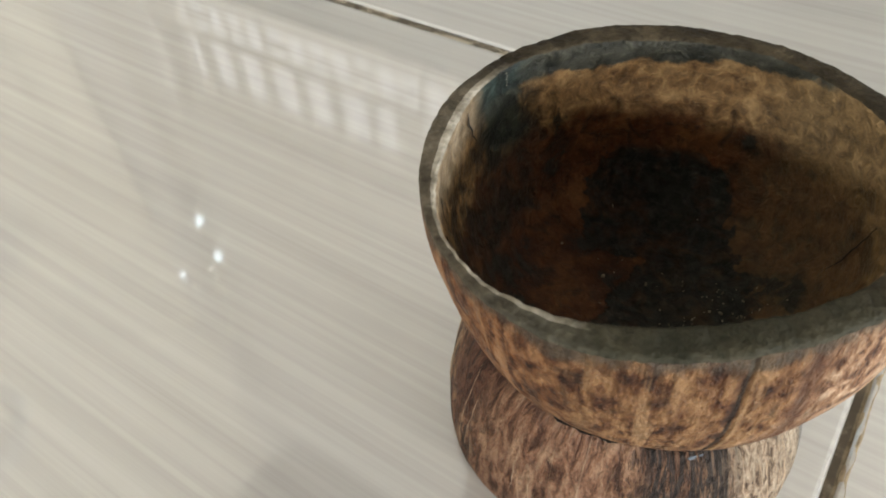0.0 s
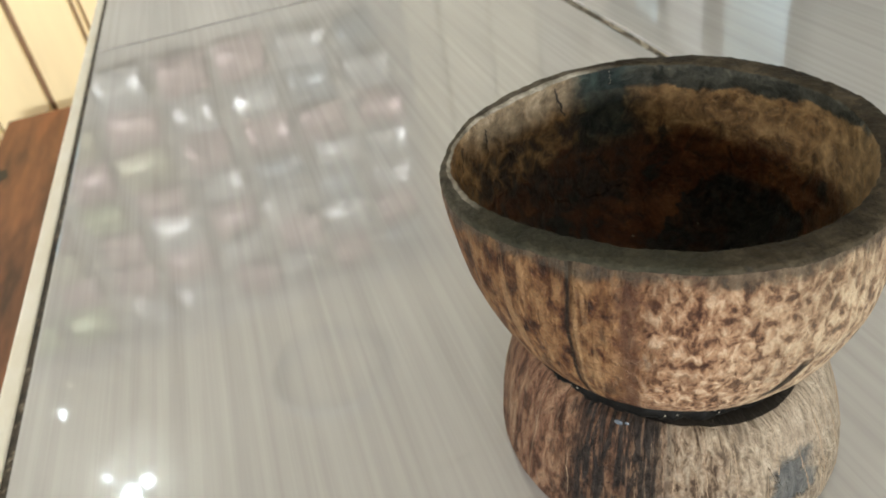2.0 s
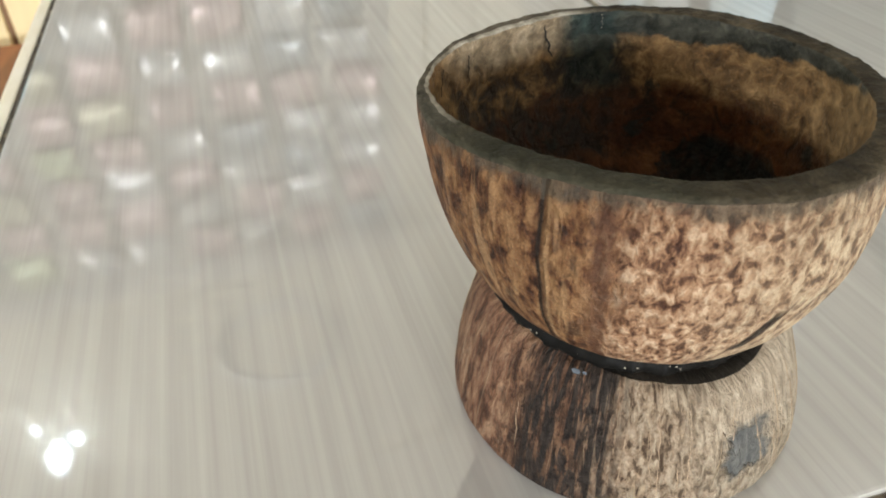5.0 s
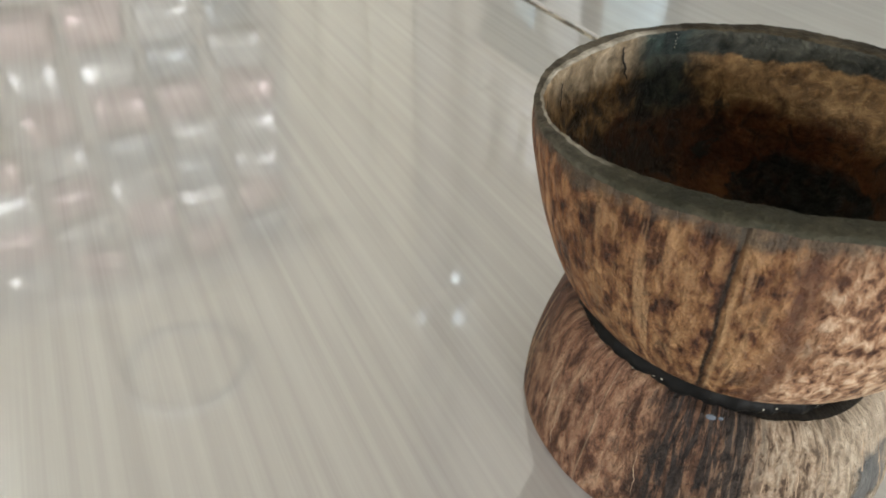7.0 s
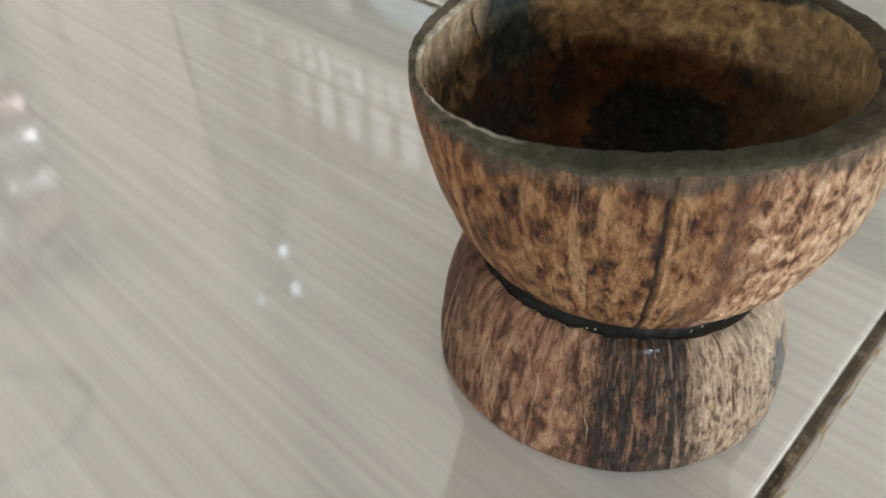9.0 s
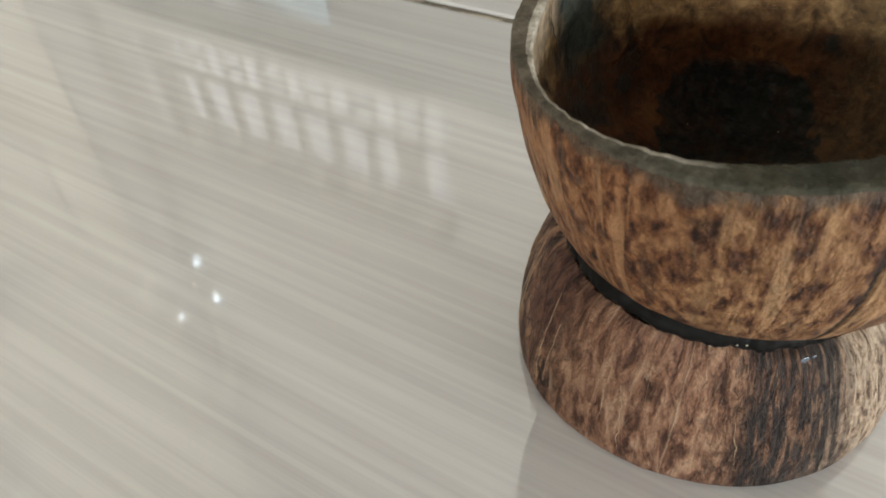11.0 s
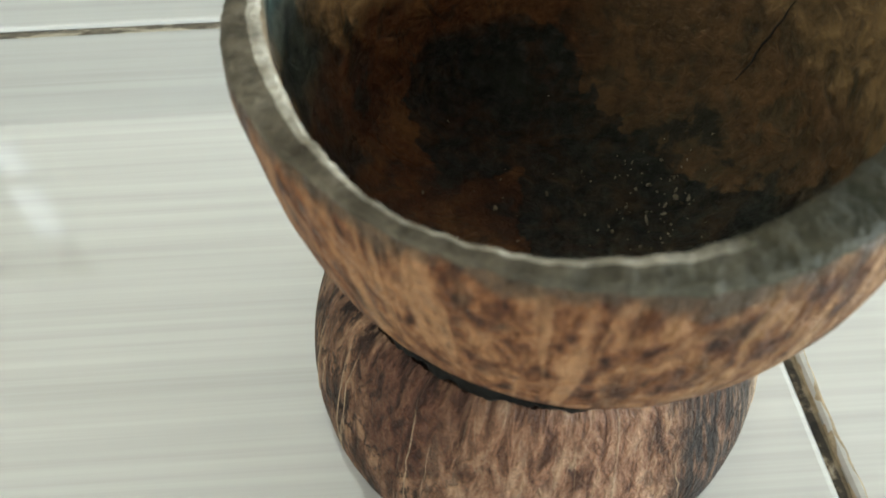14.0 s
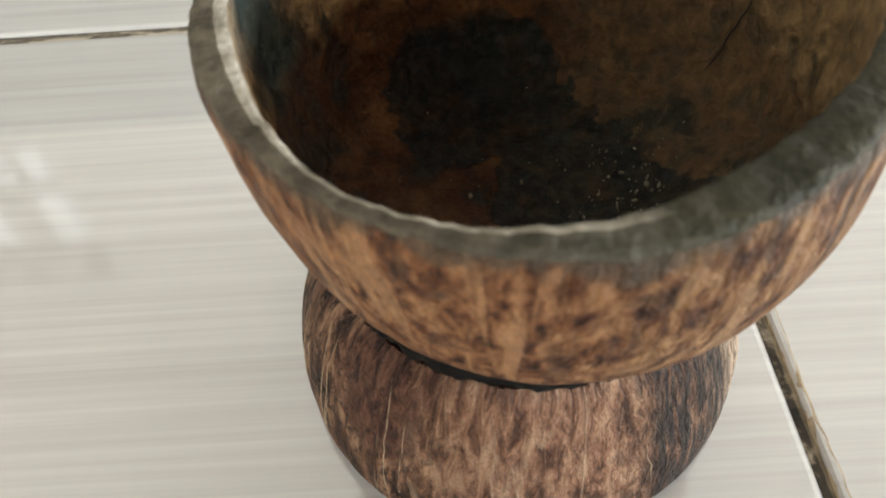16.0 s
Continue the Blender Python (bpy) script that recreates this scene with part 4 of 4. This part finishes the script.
PACKS = [sachet_mesh(f) for f in FOILS]
SETS = [(3, 4, 0, 0, 0, 5, 4), (3, 1, 4, 1, 0, 0, 0), (2, 1, 1, 3, 1, 4, 0), (2, 1, 2, 1, 4, 1, 2), (1, 2, 1, 2, 1, 2, 1), (2, 1, 2, 5, 1, 2, 1), (1, 2, 5, 2, 1, 5, 2), (5, 1, 2, 2, 1, 2, 5)]
WORDS = ["pale blue and yellow", "green, pink and blue", "white, pink and green", "white and pink", "pink and white", "white, pink and grey", "pink and grey", "grey and white"]
random.seed(11)
for k, (kinds, words) in enumerate(zip(SETS, WORDS)):
    y = -0.50 + 0.118 * k
    strip = empty("sachet_strip", (WEST + 0.05, y, 0.865), "hanging strip of small glossy sachets in " + words, "sachets", "sachet strips on the rail")
    part("hook", box((-0.002, -0.002, -0.022), (0.002, 0.002, 0.010), 0.0005), STEEL, strip)
    for j, kk in enumerate(kinds):
        ob = new("sachet", PACKS[kk])
        ob.parent = strip
        ob.scale = (random.uniform(0.7, 1.3), (1.22 if k >= 3 else 1.05) * random.uniform(0.90, 1.04), random.uniform(0.90, 1.06))
        ob.location = (random.uniform(-0.004, 0.006), random.uniform(-0.007, 0.007), -0.020 - 0.081 * j)
        ob.rotation_euler = (random.uniform(-0.09, 0.09), random.uniform(-0.24, 0.24), random.uniform(-0.5, 0.5))


# ---- packets standing against the dado ----
def packet(x, width, height, material, label):
    """A filled soft packet with a crimped top, standing on the counter."""
    bm = bmesh.new()
    nx, nz = 10, 14
    grid = []
    for side in (-1, 1):
        rows = []
        for j in range(nz + 1):
            v = j / nz
            belly = (0.35 + 0.65 * math.sin(math.pi * min(1.0, 0.18 + 0.82 * v))) * (1 - v ** 6)
            rows.append([bm.verts.new((width * (i / nx - 0.5) * (1 - 0.04 * math.sin(math.pi * v)), side * (0.0006 + 0.028 * belly * math.sin(math.pi * i / nx) ** 0.6) + 0.0012 * noise.noise((x * 9 + i * 0.6, j * 0.5, side)), height * v)) for i in range(nx + 1)])
        grid.append(rows)
        for a, b in zip(rows, rows[1:]):
            for i in range(nx):
                bm.faces.new((a[i], a[i + 1], b[i + 1], b[i])).smooth = True
    bmesh.ops.remove_doubles(bm, verts=bm.verts[:], dist=0.0016)
    bmesh.ops.holes_fill(bm, edges=bm.edges[:], sides=30)
    bmesh.ops.recalc_face_normals(bm, faces=bm.faces[:])
    ob = tagged(part("packet", bm, material), label, "packet", "packets on the counter")
    ob.location = (x, NORTH - 0.052, 0.0004)
    return ob


PACK_BLUE = plain("pale_blue_film", (0.52, 0.68, 0.78), 0.35, 0.3, 25.0, bump=0.5)
PACK_GREY = plain("milky_film", (0.60, 0.62, 0.63), 0.35, 0.3, 25.0, bump=0.5)
packet(-1.035, 0.075, 0.335, PACK_BLUE, "tall pale blue plastic packet standing on the counter")
packet(-0.915, 0.10, 0.365, PACK_GREY, "tall milky plastic packet standing on the counter")
packet(-0.745, 0.14, 0.350, PACK_BLUE, "wide pale blue plastic packet standing on the counter")


# ---- the glowing globes ----
globe_glow = bpy.data.materials.new("globe_glow")
globe_glow.use_nodes = True
bp = globe_glow.node_tree.nodes["Principled BSDF"]
bp.inputs["Base Color"].default_value = (0.9, 0.93, 1, 1)
bp.inputs["Emission Color"].default_value = (0.72, 0.89, 1, 1)
bp.inputs["Emission Strength"].default_value = 45
dim_glow = globe_glow.copy()
dim_glow.name = "dim_glow"
dim_glow.node_tree.nodes["Principled BSDF"].inputs["Emission Strength"].default_value = 6


def glow_globes(name, place, label, globes, glow=globe_glow):
    """Small glowing globes on short stems, added on the board wall as bright spots."""
    top = empty(name, place, label, "lamp")
    for dy, dz, r in globes:
        bm = bmesh.new()
        bmesh.ops.create_uvsphere(bm, u_segments=24, v_segments=16, radius=r, matrix=Matrix.Translation((0, dy, dz)))
        smooth(part("globe", bm, glow, top, "glowing white globe"))
        bm = bmesh.new()
        bmesh.ops.create_cone(bm, cap_ends=True, segments=20, radius1=r * 0.75, radius2=r * 0.5, depth=0.078 - 0.85 * r,
                              matrix=Matrix.Translation((-0.039 - 0.42 * r, dy, dz)) @ Matrix.Rotation(radians(90), 4, "Y"))
        part("socket", bm, PLASTER, top, "white stem behind the globe")
    return top


# globes added in place of daylight through gaps in the wall
glow_globes("wall_glow", (WEST + 0.08, -0.503, 1.328), "cluster of glowing globes standing in for daylight through the wall", ((0, 0, 0.021), (-0.008, 0.030, 0.015), (0.012, -0.030, 0.012), (0.056, -0.048, 0.011), (-0.018, -0.103, 0.005)))
# more globes added as small bright points, no lamp is known there
glow_globes("small_glow", (WEST + 0.08, -0.525, 0.985), "two tiny added glowing globes above the sachets", ((0, 0, 0.0042), (-0.010, 0.009, 0.0028)))
glow_globes("corner_glow", (WEST + 0.08, 0.79, 1.11), "three tiny added glowing globes in the corner", ((0, 0, 0.009), (0.01, 0.145, 0.009), (-0.10, 0.11, 0.006)), dim_glow)


# ---- the hoop that hangs over the counter ----
hoop = empty("hanging_hoop", (-0.93, 0.08, 0.80), "small dull grey hoop hanging on a cord from the ceiling", "hoop")
bm = bmesh.new()
R, r = 0.104, 0.012
grid = [[bm.verts.new(((R + r * math.cos(b)) * math.cos(a), (R + r * math.cos(b)) * math.sin(a), r * math.sin(b))) for b in [2 * math.pi * j / 10 for j in range(10)]] for a in [2 * math.pi * i / 40 for i in range(40)]]
for i in range(40):
    for j in range(10):
        bm.faces.new((grid[i][j], grid[(i + 1) % 40][j], grid[(i + 1) % 40][(j + 1) % 10], grid[i][(j + 1) % 10]))
smooth(part("ring", bm, HOOP, hoop))
for k in range(3):
    a = 2 * math.pi * k / 3
    foot, top = Vector((R * math.cos(a), R * math.sin(a), r * 0.8)), Vector((0, 0, 0.16))
    bm = bmesh.new()
    bmesh.ops.create_cone(bm, cap_ends=True, segments=6, radius1=0.0008, radius2=0.0008, depth=(top - foot).length,
                          matrix=Matrix.Translation((top + foot) / 2) @ (top - foot).to_track_quat("Z", "Y").to_matrix().to_4x4())
    part("cord", bm, BOARD, hoop)
bm = bmesh.new()
bmesh.ops.create_cone(bm, cap_ends=True, segments=6, radius1=0.001, radius2=0.001, depth=HIGH - 0.80 - 0.16, matrix=Matrix.Translation((0, 0, (HIGH - 0.80 + 0.16) / 2)))
part("cord", bm, BOARD, hoop)


# ---- the counter's tiles and the wall's boards ----
def tile_mesh(w, d, h, bevel):
    bm = box((-w / 2, -d / 2, -h), (w / 2, d / 2, 0), bevel, 3)
    me = bpy.data.meshes.new("tile")
    bm.to_mesh(me)
    bm.free()
    me.materials.append(TILE)
    return me


full = tile_mesh(TX - GAPX, TY - GAP, 0.0083, 0.0016)
first = tile_mesh(TX - GAPX, TY - GAP / 2 - 0.0006, 0.0083, 0.0016)
for col in range(-1, 3):
    for row in range(2):
        ob = new("tile", full if row else first)
        ob.parent = counter
        ob.location = (C0 + TX / 2 + col * TX, R0 + (row + 0.5) * TY - (0 if row else GAP / 4 - 0.0003), -LOW)
        ob.rotation_euler = (random.uniform(-0.0006, 0.0006), random.uniform(-0.0004, 0.0004), random.uniform(-0.0008, 0.0008))

back = tile_mesh(TX - GAPX, 0.838 - 2 * TY - GAP, 0.0083, 0.0016)
for col in range(-1, 3):
    ob = new("tile", back)
    ob.parent = counter
    ob.location = (C0 + TX / 2 + col * TX, (0.838 + 2 * TY) / 2, -LOW)

for row in range(3):
    d = TY if row < 2 else 0.838 - 2 * TY
    ob = new("tile", tile_mesh(C0 - TX + 1.345 - GAP / 2, d - GAP, 0.0083, 0.0011))
    ob.parent = counter
    ob.location = ((C0 - TX - 1.345 - GAP / 2) / 2, R0 + row * TY + d / 2, -LOW)

front = tile_mesh(TX - 0.003, 0.0066, 0.24, 0.0012)
front.materials.clear()
front.materials.append(EDGE)
for col in range(-1, 3):
    for k in range(3):
        ob = new("front_tile", front)
        ob.parent = counter
        ob.location = (C0 + TX / 2 + col * TX, -0.0053, -LOW - 0.0006 - 0.243 * k)

random.seed(4)
k0 = math.ceil((SOUTH + 0.02 + 0.272) / 0.11)
for k in range(k0, math.floor((NORTH - 0.02 + 0.272) / 0.11)):
    for z0, z1, gap in ((LOW + 0.004, -0.002, 0.0055), (0.002, 0.984, 0.0012), (0.988, HIGH - 0.004, 0.0012)):
        wide = gap + (0.0040 if gap > 0.002 and k % 3 != 0 else 0.0)
        after = gap + (0.0040 if gap > 0.002 and (k + 1) % 3 != 0 else 0.0)
        y0, y1 = -0.272 + 0.11 * k + wide, -0.272 + 0.11 * (k + 1) - after
        if wide > gap:
            bead = part("bead", box((0, -0.004, 0), (0.010, 0.004, z1 - z0), 0.0025), YELLOW, wall_west)
            bead.location = (WEST - 0.012, -0.272 + 0.11 * k, z0)
        bm = box((0, -(y1 - y0) / 2, 0), (0.013 + random.uniform(-0.001, 0.002), (y1 - y0) / 2, z1 - z0), 0.003)
        ob = part("plank", bm, YELLOW if z0 < -0.1 else CREAM, wall_west)
        ob.location = (WEST - 0.012, (y0 + y1) / 2, z0)
slab("trim_1", (WEST - 0.012, 0.7195, 0.002), (WEST + 0.001, NORTH - 0.031, HIGH - 0.004), POST, "dull grey-white end board in the corner", "board")
